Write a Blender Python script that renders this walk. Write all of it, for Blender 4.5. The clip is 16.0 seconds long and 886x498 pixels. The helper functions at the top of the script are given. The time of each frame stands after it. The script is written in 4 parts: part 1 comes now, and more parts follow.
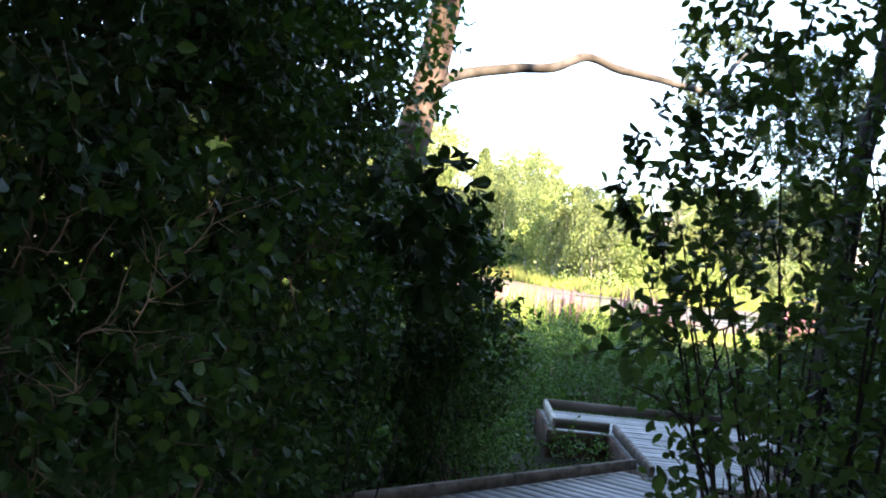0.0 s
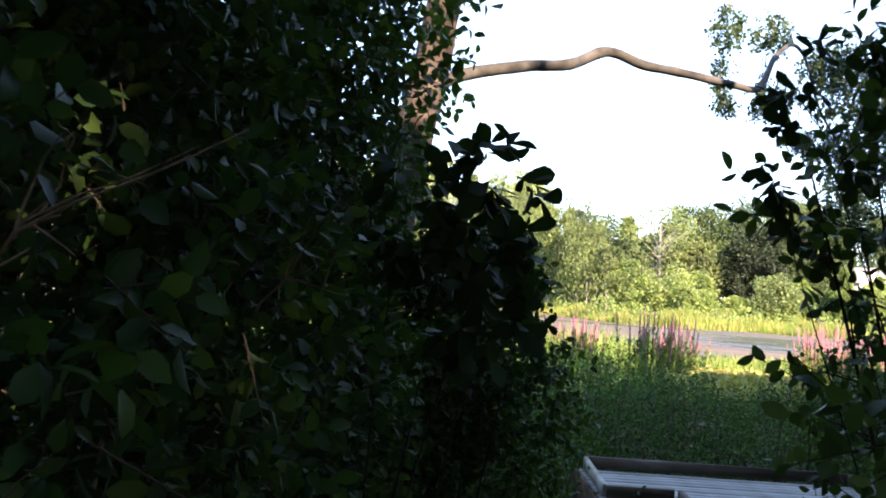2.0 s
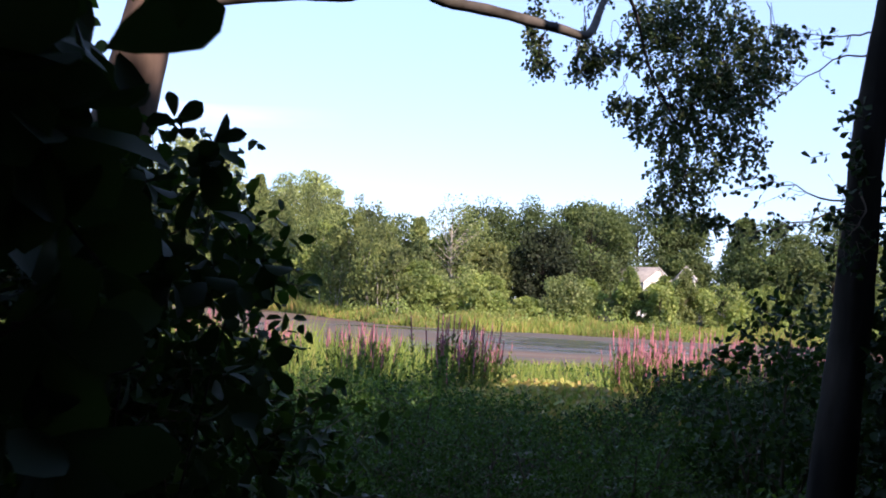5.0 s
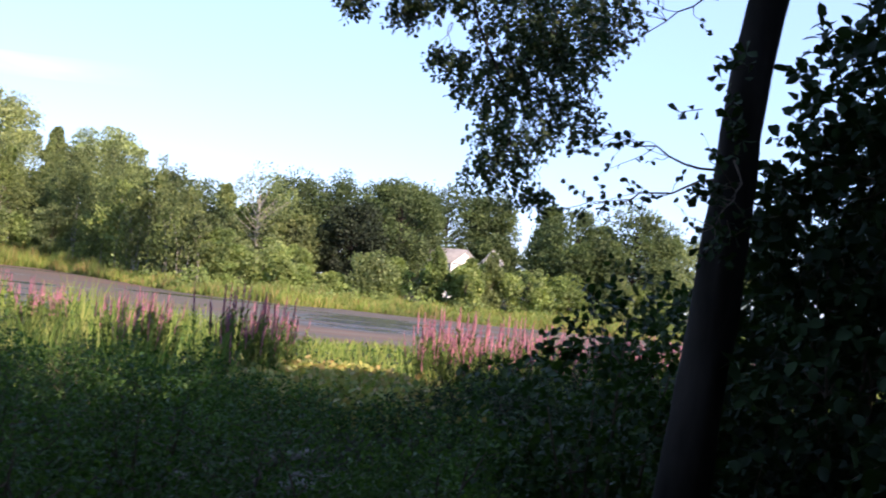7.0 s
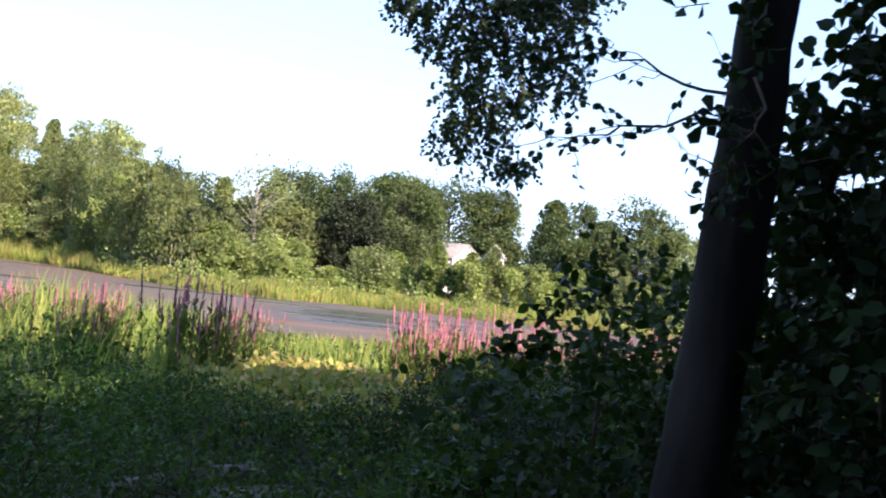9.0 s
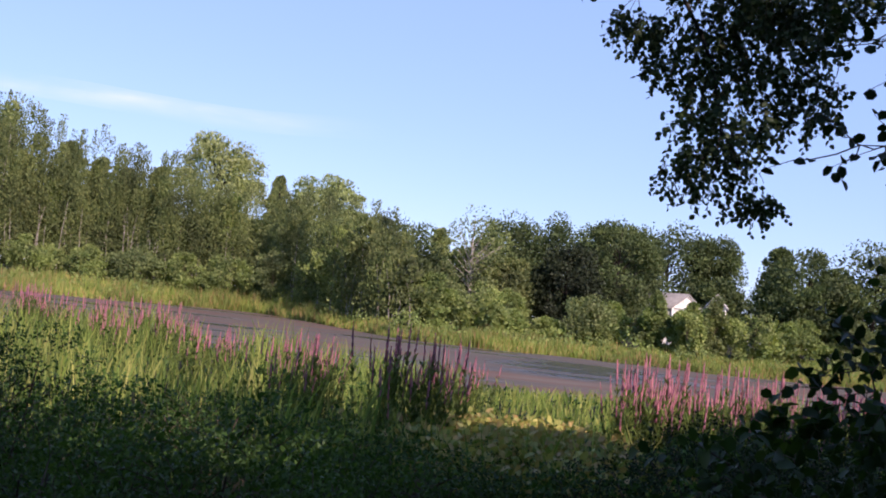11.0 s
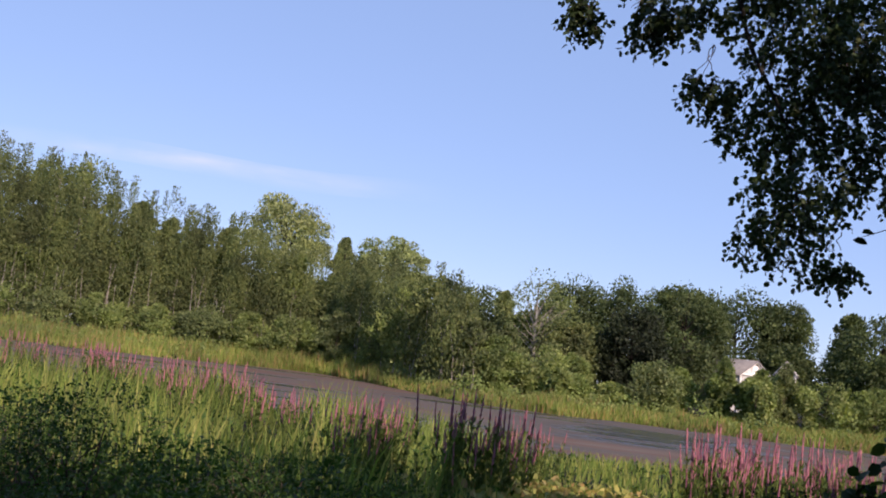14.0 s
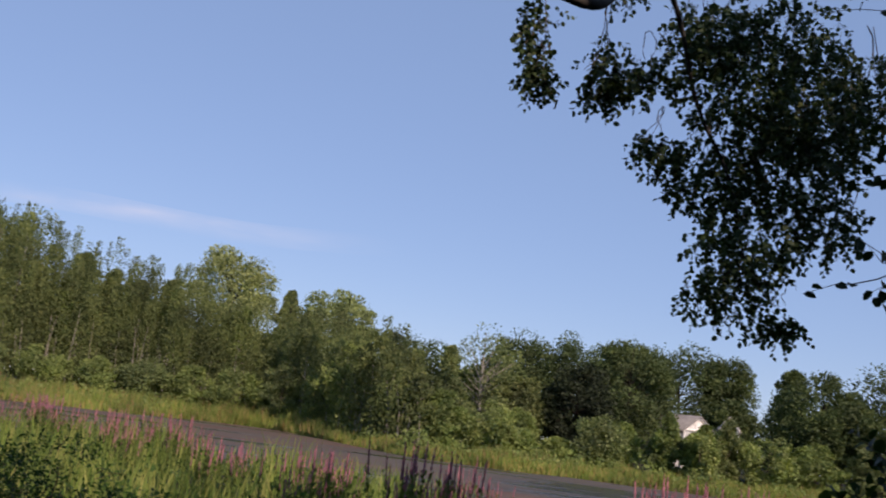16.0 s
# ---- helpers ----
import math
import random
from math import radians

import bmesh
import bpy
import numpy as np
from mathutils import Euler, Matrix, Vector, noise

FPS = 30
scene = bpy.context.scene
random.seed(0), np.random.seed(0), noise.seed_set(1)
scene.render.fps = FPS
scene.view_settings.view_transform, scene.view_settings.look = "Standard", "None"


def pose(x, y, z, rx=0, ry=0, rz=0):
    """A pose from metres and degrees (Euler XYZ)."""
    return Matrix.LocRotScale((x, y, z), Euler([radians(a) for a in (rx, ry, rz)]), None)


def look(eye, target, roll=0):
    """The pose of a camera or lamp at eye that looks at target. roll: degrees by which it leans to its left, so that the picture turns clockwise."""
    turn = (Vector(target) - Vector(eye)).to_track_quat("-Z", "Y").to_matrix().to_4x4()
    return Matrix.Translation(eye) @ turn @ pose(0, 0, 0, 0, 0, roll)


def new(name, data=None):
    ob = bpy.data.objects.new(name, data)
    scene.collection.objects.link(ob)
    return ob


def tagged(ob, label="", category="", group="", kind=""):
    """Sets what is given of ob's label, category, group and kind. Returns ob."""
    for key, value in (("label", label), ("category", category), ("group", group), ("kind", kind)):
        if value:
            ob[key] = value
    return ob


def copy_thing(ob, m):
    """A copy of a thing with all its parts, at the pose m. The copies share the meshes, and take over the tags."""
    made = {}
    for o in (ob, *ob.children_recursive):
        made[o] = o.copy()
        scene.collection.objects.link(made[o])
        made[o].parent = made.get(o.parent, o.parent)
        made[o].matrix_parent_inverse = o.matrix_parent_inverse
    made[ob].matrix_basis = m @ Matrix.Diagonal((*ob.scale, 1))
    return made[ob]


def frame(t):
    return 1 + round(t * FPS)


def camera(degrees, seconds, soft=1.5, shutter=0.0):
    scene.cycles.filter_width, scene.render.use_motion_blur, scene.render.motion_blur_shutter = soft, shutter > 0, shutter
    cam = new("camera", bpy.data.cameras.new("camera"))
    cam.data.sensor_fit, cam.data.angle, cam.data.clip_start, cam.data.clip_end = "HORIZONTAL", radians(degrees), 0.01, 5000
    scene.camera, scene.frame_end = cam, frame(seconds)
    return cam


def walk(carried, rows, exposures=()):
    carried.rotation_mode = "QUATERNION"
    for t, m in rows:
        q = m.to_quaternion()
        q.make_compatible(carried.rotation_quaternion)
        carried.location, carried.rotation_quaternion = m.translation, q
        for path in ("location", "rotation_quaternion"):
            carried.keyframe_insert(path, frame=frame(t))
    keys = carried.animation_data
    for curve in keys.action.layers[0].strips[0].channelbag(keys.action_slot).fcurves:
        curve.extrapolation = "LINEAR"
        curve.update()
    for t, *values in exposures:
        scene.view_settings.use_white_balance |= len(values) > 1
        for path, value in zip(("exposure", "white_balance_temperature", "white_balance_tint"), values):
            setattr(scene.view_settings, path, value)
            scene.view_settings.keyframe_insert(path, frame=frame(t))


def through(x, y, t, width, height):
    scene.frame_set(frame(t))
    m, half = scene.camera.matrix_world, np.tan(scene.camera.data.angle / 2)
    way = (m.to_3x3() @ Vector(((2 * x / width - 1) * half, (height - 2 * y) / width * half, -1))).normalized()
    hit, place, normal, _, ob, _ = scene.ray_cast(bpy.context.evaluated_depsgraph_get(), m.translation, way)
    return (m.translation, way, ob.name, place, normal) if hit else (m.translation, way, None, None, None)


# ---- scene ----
cam = camera(42.7, 16.0, soft=1.9, shutter=0.25)
PATH = [
    (0, (0.150, -0.204, 1.581), (0.140, 1.796, 1.580), 5.9),
    (0.5, (0.065, 0.410, 1.562), (0.030, 2.410, 1.570), 6.5),
    (1, (-0.021, 0.943, 1.584), (-0.016, 2.943, 1.622), 4.3),
    (1.5, (-0.024, 1.525, 1.596), (-0.023, 3.525, 1.637), 4.3),
    (2, (-0.087, 2.096, 1.558), (-0.080, 4.095, 1.610), 4.1),
    (2.5, (-0.050, 2.658, 1.547), (0.054, 4.654, 1.605), 3.4),
    (3, (0.029, 3.224, 1.566), (0.180, 5.218, 1.615), 4.1),
    (3.5, (0.016, 3.809, 1.573), (0.211, 5.798, 1.665), 3.7),
    (4, (0.161, 4.410, 1.560), (0.461, 6.385, 1.660), 3.1),
    (6.5, (0.778, 7.038, 1.537), (1.287, 8.972, 1.580), 5.6),
    (7, (1.025, 7.379, 1.539), (1.720, 9.253, 1.607), 6.4),
    (7.5, (1.294, 7.850, 1.516), (2.069, 9.692, 1.599), 7.6),
    (8, (1.595, 8.204, 1.503), (2.458, 10.006, 1.589), 4.9),
    (8.5, (1.910, 8.547, 1.522), (2.703, 10.382, 1.570), 5.1),
    (9, (2.053, 8.927, 1.489), (2.740, 10.804, 1.549), 6.5),
    (9.5, (2.167, 9.237, 1.460), (2.716, 11.160, 1.488), 5.8),
    (10, (2.286, 9.551, 1.492), (2.651, 11.517, 1.523), 5.3),
    (12.5, (2.253, 10.093, 1.514), (2.535, 12.064, 1.707), 7.2),
    (13, (2.214, 10.002, 1.504), (2.449, 11.979, 1.692), 7.6),
    (13.5, (2.219, 9.987, 1.513), (2.402, 11.970, 1.695), 7.1),
    (14, (2.257, 10.037, 1.527), (2.446, 12.018, 1.728), 7.3),
    (14.5, (2.269, 10.115, 1.518), (2.530, 12.083, 1.763), 7.8),
    (15, (2.217, 10.017, 1.510), (2.374, 11.990, 1.795), 6.7),
    (15.5, (2.159, 9.823, 1.494), (2.310, 11.794, 1.797), 7.3),
    (16, (2.151, 9.877, 1.487), (2.420, 11.835, 1.794), 7.5),
]
EXPOSURES = [(0, 3.3, 6600, 20), (1.5, 2.7, 6600, 21), (2.5, 2.3, 6600, 22), (3.5, 1.75, 6350, 25), (4.0, 1.45, 6150, 27), (6.5, 1.25, 6100, 29), (9.0, 1.65, 6200, 27), (10.0, 1.1, 5950, 33), (12.5, 0.47, 6050, 36), (13.5, 0.5, 6100, 34), (14.0, 0.34, 6200, 32), (15.0, 0.06, 6280, 29), (16.0, 0.0, 6300, 28)]
walk(cam, [(t, look(eye, target, roll)) for t, eye, target, roll in PATH], EXPOSURES)

# ---- light ----
SUN_AZ, SUN_EL = 158.0, 31.0      # compass from +y towards +x, and height, in degrees
world = bpy.data.worlds.new("world")
scene.world = world
world.use_nodes = True
wn = world.node_tree.nodes
wn.clear()
sky = wn.new("ShaderNodeTexSky")
sky.sky_type, sky.sun_disc = "NISHITA", False
sky.sun_elevation, sky.sun_rotation = radians(SUN_EL), radians(SUN_AZ)
sky.air_density, sky.dust_density, sky.ozone_density = 0.9, 0.05, 2.4
bg = wn.new("ShaderNodeBackground")
bg.inputs["Strength"].default_value = 0.092
wo = wn.new("ShaderNodeOutputWorld")
haze = wn.new("ShaderNodeMix")
haze.data_type, haze.blend_type = "RGBA", "MIX"
haze.inputs[0].default_value = 0.5
haze.inputs[7].default_value = (3.5, 5.5, 8.0, 1)
world.node_tree.links.new(sky.outputs[0], haze.inputs[6])
world.node_tree.links.new(haze.outputs[2], bg.inputs[0])
world.node_tree.links.new(bg.outputs[0], wo.inputs[0])
sun_data = bpy.data.lights.new("sun", "SUN")
sun_data.energy, sun_data.angle, sun_data.color = 5.0, radians(0.5), (1.0, 0.83, 0.60)
sun = new("sun", sun_data)
to_sun = Vector((math.sin(radians(SUN_AZ)) * math.cos(radians(SUN_EL)), math.cos(radians(SUN_AZ)) * math.cos(radians(SUN_EL)), math.sin(radians(SUN_EL))))
sun.matrix_world = look(to_sun * 60, (0, 0, 0))

# ---- materials ----
def material(name):
    m = bpy.data.materials.new(name)
    m.use_nodes = True
    nt = m.node_tree
    return m, nt, nt.nodes["Principled BSDF"], nt.nodes["Material Output"]


def ramp(nt, fac, stops):
    r = nt.nodes.new("ShaderNodeValToRGB")
    el = r.color_ramp.elements
    while len(el) < len(stops):
        el.new(0.5)
    for e, (p, c) in zip(el, stops):
        e.position, e.color = p, (*c, 1)
    nt.links.new(fac, r.inputs[0])
    return r.outputs[0]


def noise_fac(nt, scale, detail=4, stretch=(1, 1, 1), space="Object"):
    tc = nt.nodes.new("ShaderNodeTexCoord")
    mp = nt.nodes.new("ShaderNodeMapping")
    mp.inputs["Scale"].default_value = stretch
    n = nt.nodes.new("ShaderNodeTexNoise")
    n.inputs["Scale"].default_value, n.inputs["Detail"].default_value = scale, detail
    nt.links.new(tc.outputs[space], mp.inputs[0])
    nt.links.new(mp.outputs[0], n.inputs[0])
    return n.outputs[0]


def mixed(nt, fac, a, b, kind="MIX"):
    m = nt.nodes.new("ShaderNodeMix")
    m.data_type, m.blend_type = "RGBA", kind
    for sock, v in ((m.inputs[0], fac), (m.inputs[6], a), (m.inputs[7], b)):
        if isinstance(v, (int, float)):
            sock.default_value = v
        elif isinstance(v, tuple):
            sock.default_value = (*v, 1)
        else:
            nt.links.new(v, sock)
    return m.outputs[2]


def bump(nt, bsdf, height, strength, distance):
    b = nt.nodes.new("ShaderNodeBump")
    b.inputs["Strength"].default_value, b.inputs["Distance"].default_value = strength, distance
    nt.links.new(height, b.inputs["Height"])
    nt.links.new(b.outputs[0], bsdf.inputs["Normal"])


def leafy(name, stops, through=0.35, rough=0.5, patch=0.25, patch_scale=0.25):
    """Foliage: the tone changes leaf by leaf and in broad patches, and light comes through the blades."""
    m, nt, bsdf, out = material(name)
    geo = nt.nodes.new("ShaderNodeNewGeometry")
    tone = ramp(nt, geo.outputs["Random Per Island"], stops)
    broad = ramp(nt, noise_fac(nt, patch_scale, 2, space="Object"), [(0.3, (1 - patch,) * 3), (0.7, (1 + patch, 1 + patch, 1))])
    tone = mixed(nt, 1.0, tone, broad, "MULTIPLY")
    info = nt.nodes.new("ShaderNodeObjectInfo")
    each = ramp(nt, info.outputs["Random"], [(0.0, (0.82, 0.86, 0.8)), (1.0, (1.12, 1.08, 1.0))])
    tone = mixed(nt, 1.0, tone, each, "MULTIPLY")
    nt.links.new(tone, bsdf.inputs["Base Color"])
    bsdf.inputs["Roughness"].default_value = rough
    bsdf.inputs["Specular IOR Level"].default_value = 0.16
    tr = nt.nodes.new("ShaderNodeBsdfTranslucent")
    nt.links.new(mixed(nt, 1.0, tone, (1.3, 1.35, 0.6), "MULTIPLY"), tr.inputs[0])
    mx = nt.nodes.new("ShaderNodeMixShader")
    mx.inputs[0].default_value = through
    nt.links.new(bsdf.outputs[0], mx.inputs[1])
    nt.links.new(tr.outputs[0], mx.inputs[2])
    nt.links.new(mx.outputs[0], out.inputs[0])
    return m


def barky(name, dark, light, scale=6.0, stretch=(1, 1, 0.22), depth=0.02):
    m, nt, bsdf, out = material(name)
    fine = noise_fac(nt, scale, 8, stretch)
    tone = ramp(nt, fine, [(0.3, dark), (0.62, light)])
    stain = ramp(nt, noise_fac(nt, 1.3, 3), [(0.4, (0.55, 0.55, 0.5)), (0.6, (1, 1, 1))])
    nt.links.new(mixed(nt, 1.0, tone, stain, "MULTIPLY"), bsdf.inputs["Base Color"])
    bsdf.inputs["Roughness"].default_value = 0.9
    bsdf.inputs["Specular IOR Level"].default_value = 0.15
    bump(nt, bsdf, fine, 0.9, depth)
    return m


M_BUSH = leafy("bush_leaf", [(0, (0.0182, 0.0398, 0.0149)), (0.7, (0.029, 0.0629, 0.0182)), (1, (0.0621, 0.0994, 0.0248))], 0.32, 0.48, 0.3, 0.6)
M_SAPLING = leafy("sapling_leaf", [(0, (0.025, 0.055, 0.02)), (1, (0.06, 0.105, 0.03))], 0.35, 0.45, 0.25, 0.6)
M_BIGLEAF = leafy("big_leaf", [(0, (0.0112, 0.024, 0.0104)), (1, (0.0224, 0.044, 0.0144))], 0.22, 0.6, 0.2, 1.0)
M_MAPLE = leafy("hanging_leaf", [(0, (0.03, 0.05, 0.026)), (0.8, (0.055, 0.085, 0.04)), (1, (0.11, 0.125, 0.065))], 0.2, 0.45, 0.2, 0.8)
M_UNDER = leafy("undergrowth_leaf", [(0, (0.0238, 0.0561, 0.0185)), (0.7, (0.0475, 0.099, 0.0277)), (1, (0.0858, 0.145, 0.0462))], 0.35, 0.5, 0.4, 0.7)
M_GRASS = leafy("marsh_grass_blade", [(0, (0.12, 0.19, 0.055)), (0.6, (0.22, 0.28, 0.085)), (1, (0.36, 0.35, 0.14))], 0.4, 0.6, 0.3, 0.35)
M_REED = leafy("reed_blade", [(0, (0.12, 0.185, 0.06)), (0.6, (0.2, 0.25, 0.085)), (0.8, (0.26, 0.25, 0.12)), (1, (0.34, 0.2, 0.14))], 0.4, 0.6, 0.4, 0.12)
M_BROWNLEAF = leafy("yellowed_leaf", [(0, (0.16, 0.2, 0.06)), (0.5, (0.36, 0.33, 0.13)), (1, (0.4, 0.26, 0.14))], 0.3, 0.55, 0.25, 0.5)
M_LSTEM = leafy("loosestrife_leaf", [(0, (0.07, 0.11, 0.035)), (1, (0.15, 0.19, 0.06))], 0.3, 0.55, 0.2, 1.0)
M_FLOWER = leafy("magenta_flower", [(0, (0.27, 0.1, 0.22)), (0.6, (0.43, 0.18, 0.31)), (1, (0.58, 0.3, 0.39))], 0.3, 0.6, 0.35, 3.0)
# M_FAR and M_WILLOW are greyed: distance haze is put into the leaf colour
M_FAR = leafy("far_leaf", [(0, (0.101, 0.136, 0.0736)), (0.6, (0.163, 0.207, 0.106)), (1, (0.241, 0.274, 0.144))], 0.34, 0.6, 0.35, 0.3)
M_FARDARK = leafy("dark_far_leaf", [(0, (0.048, 0.074, 0.038)), (0.7, (0.085, 0.115, 0.058)), (1, (0.125, 0.155, 0.078))], 0.28, 0.6, 0.35, 0.3)
# near-black: the shaded side of one far tree is put into this colour
M_DARKEST = leafy("near_black_shade_leaf", [(0, (0.018, 0.026, 0.018)), (1, (0.04, 0.052, 0.033))], 0.15, 0.6, 0.3, 0.3)
M_WOOD = leafy("wood_leaf", [(0, (0.082, 0.11, 0.058)), (0.6, (0.134, 0.168, 0.084)), (1, (0.2, 0.225, 0.116))], 0.32, 0.6, 0.4, 0.3)
M_WILLOW = leafy("willow_leaf", [(0, (0.172, 0.213, 0.121)), (0.6, (0.265, 0.31, 0.172)), (1, (0.38, 0.414, 0.241))], 0.36, 0.6, 0.35, 0.25)
M_SHRUB = leafy("shrub_leaf", [(0, (0.127, 0.178, 0.0759)), (0.6, (0.207, 0.267, 0.11)), (1, (0.31, 0.356, 0.167))], 0.38, 0.6, 0.35, 0.3)
M_BARK = barky("dark_bark", (0.01, 0.008, 0.007), (0.038, 0.031, 0.026))
M_BARKRED = barky("flaking_bark", (0.06, 0.043, 0.036), (0.125, 0.09, 0.075), 4.0, (1, 1, 0.4), 0.03)
M_TWIG = barky("twig_bark", (0.06, 0.045, 0.035), (0.16, 0.12, 0.09), 12.0)
M_DRYTWIG = barky("dry_twig", (0.11, 0.07, 0.05), (0.26, 0.18, 0.13), 12.0)
M_LIMB = barky("limb_bark", (0.04, 0.035, 0.032), (0.1, 0.091, 0.085), 5.0, (1, 1, 1.0))
M_LOG = barky("bare_log", (0.08, 0.07, 0.06), (0.2, 0.175, 0.15), 5.0, (1, 1, 1.0))
M_PALEBARK = barky("pale_bark", (0.2, 0.18, 0.15), (0.44, 0.41, 0.36), 3.0, (1, 1, 2))


def board_material():
    m, nt, bsdf, out = material("weathered_board")
    grain = noise_fac(nt, 3.0, 8, (1.2, 24, 24))
    tone = ramp(nt, grain, [(0.3, (0.17, 0.16, 0.155)), (0.65, (0.36, 0.345, 0.34))])
    stain = ramp(nt, noise_fac(nt, 2.2, 4), [(0.35, (0.6, 0.62, 0.58)), (0.6, (1, 1, 1))])
    info = nt.nodes.new("ShaderNodeObjectInfo")
    each = ramp(nt, info.outputs["Random"], [(0, (0.75, 0.74, 0.72)), (1, (1.12, 1.12, 1.12))])
    tone = mixed(nt, 1.0, mixed(nt, 1.0, tone, stain, "MULTIPLY"), each, "MULTIPLY")
    nt.links.new(tone, bsdf.inputs["Base Color"])
    bsdf.inputs["Roughness"].default_value = 0.7
    bump(nt, bsdf, grain, 0.5, 0.004)
    return m


M_BOARD = board_material()
M_FASCIA = barky("stained_fascia_board", (0.035, 0.02, 0.014), (0.12, 0.07, 0.05), 4.0, (0.2, 1, 3), 0.004)
M_KERB = barky("kerb_board", (0.05, 0.035, 0.028), (0.19, 0.155, 0.13), 5.0, (0.15, 2, 2), 0.004)


def ground_material():
    m, nt, bsdf, out = material("marsh_soil")
    tone = ramp(nt, noise_fac(nt, 0.8, 8), [(0.3, (0.014, 0.013, 0.009)), (0.55, (0.028, 0.028, 0.016)), (0.75, (0.05, 0.046, 0.028))])
    nt.links.new(tone, bsdf.inputs["Base Color"])
    bsdf.inputs["Roughness"].default_value = 0.95
    bsdf.inputs["Specular IOR Level"].default_value = 0.08
    bump(nt, bsdf, noise_fac(nt, 6, 6), 0.6, 0.05)
    return m


def water_material():
    m, nt, bsdf, out = material("pond_water")
    streak = noise_fac(nt, 0.22, 6, (0.35, 1, 1))
    tone = ramp(nt, streak, [(0.36, (0.035, 0.034, 0.03)), (0.46, (0.092, 0.08, 0.066)), (0.55, (0.115, 0.097, 0.078)), (0.6, (0.13, 0.075, 0.055)), (0.72, (0.15, 0.13, 0.1))])
    nt.links.new(tone, bsdf.inputs["Base Color"])
    gloss = ramp(nt, streak, [(0.4, (0.2,) * 3), (0.48, (0.75,) * 3)])
    nt.links.new(gloss, bsdf.inputs["Roughness"])
    bsdf.inputs["IOR"].default_value = 1.33
    bsdf.inputs["Specular IOR Level"].default_value = 0.18
    bump(nt, bsdf, noise_fac(nt, 4.0, 4, (0.6, 1, 1)), 0.35, 0.05)
    return m


def plain(name, colour, rough, vary=0.12, scale=3.0):
    m, nt, bsdf, out = material(name)
    tone = ramp(nt, noise_fac(nt, scale, 5), [(0.3, tuple(c * (1 - vary) for c in colour)), (0.7, tuple(min(1, c * (1 + vary)) for c in colour))])
    nt.links.new(tone, bsdf.inputs["Base Color"])
    bsdf.inputs["Roughness"].default_value = rough
    return m


M_GROUND, M_WATER = ground_material(), water_material()
M_WHITE = plain("white_siding", (0.78, 0.77, 0.74), 0.6, 0.05)
M_GABLE = plain("grey_siding", (0.6, 0.6, 0.58), 0.7, 0.1)
M_ROOF = plain("grey_shingle", (0.2, 0.19, 0.18), 0.9, 0.2, 2.0)
M_PANE = plain("dark_pane", (0.03, 0.035, 0.04), 0.1)


# ---- mesh builders ----
class Shape:
    """Collects points and faces, and turns them into one mesh."""

    def __init__(self):
        self.v, self.f, self.n = [], [], 0

    def add(self, verts, faces):
        verts = np.asarray(verts, dtype=np.float32).reshape(-1, 3)
        self.v.append(verts)
        self.f.append(np.asarray(faces, dtype=np.int64) + self.n)
        self.n += len(verts)

    def join(self, other):
        for v, f in zip(other.v, other.f):
            self.v.append(v)
        self.f += [f + self.n for f in other.f]
        self.n += other.n

    def mesh(self, name, mat, smooth=False):
        me = bpy.data.meshes.new(name)
        v = np.concatenate(self.v)
        loops = np.concatenate([f.ravel() for f in self.f])
        totals = np.concatenate([np.full(len(f), f.shape[1]) for f in self.f])
        me.vertices.add(len(v))
        me.vertices.foreach_set("co", v.ravel())
        me.loops.add(len(loops))
        me.loops.foreach_set("vertex_index", loops.astype(np.int32))
        me.polygons.add(len(totals))
        me.polygons.foreach_set("loop_start", (np.cumsum(totals) - totals).astype(np.int32))
        if smooth:
            me.polygons.foreach_set("use_smooth", np.ones(len(totals), dtype=bool))
        me.update(calc_edges=True)
        me.materials.append(mat)
        return me


def piece(name, shape, mat, parent=None, label="", smooth=False):
    ob = new(name, shape.mesh(name, mat, smooth))
    ob.parent = parent
    if label:
        ob["label"] = label
    return ob


def unit(a):
    return a / np.maximum(np.linalg.norm(a, axis=-1, keepdims=True), 1e-9)


# blade outlines: length along x, width along y, fold along z
LEAF_V = np.array([(0, 0, 0), (0.3, 0.34, 0.1), (0.3, -0.34, 0.1), (0.5, 0, 0.0), (0.72, 0.3, 0.05), (0.72, -0.3, 0.05), (1, 0, -0.1)])
LEAF_F3 = np.array([(0, 3, 1), (0, 2, 3), (4, 3, 6), (3, 5, 6)])
LEAF_F4 = np.array([(1, 3, 4, 4), (2, 5, 3, 3)])[:, :3]
OBOVATE_V = np.array([(0, 0, 0), (0.35, 0.2, 0.05), (0.35, -0.2, 0.05), (0.55, 0, 0.0), (0.75, 0.36, 0.08), (0.75, -0.36, 0.08), (1, 0, -0.08)])
LEAF_F = np.concatenate([LEAF_F3, LEAF_F4])


def blade_outline(stations, fold=0.12, curl=0.18):
    """A leaf blade with a midrib: stations of (way along, half width)."""
    v, f = [(0, 0, 0)], []
    for t, w in stations:
        z = -curl * t * t
        v += [(t, w, z + fold * w * 2), (t, 0, z), (t, -w, z + fold * w * 2)]
    v.append((1, 0, -curl))
    n = len(stations)
    f += [(0, 2, 1), (0, 3, 2)]
    for i in range(n - 1):
        a = 1 + 3 * i
        for q in ((a, a + 1, a + 4, a + 3), (a + 1, a + 2, a + 5, a + 4)):
            f += [(q[0], q[1], q[2]), (q[0], q[2], q[3])]
    a, e = 1 + 3 * (n - 1), len(v) - 1
    f += [(a, a + 1, e), (a + 1, a + 2, e)]
    return np.array(v), np.array(f)


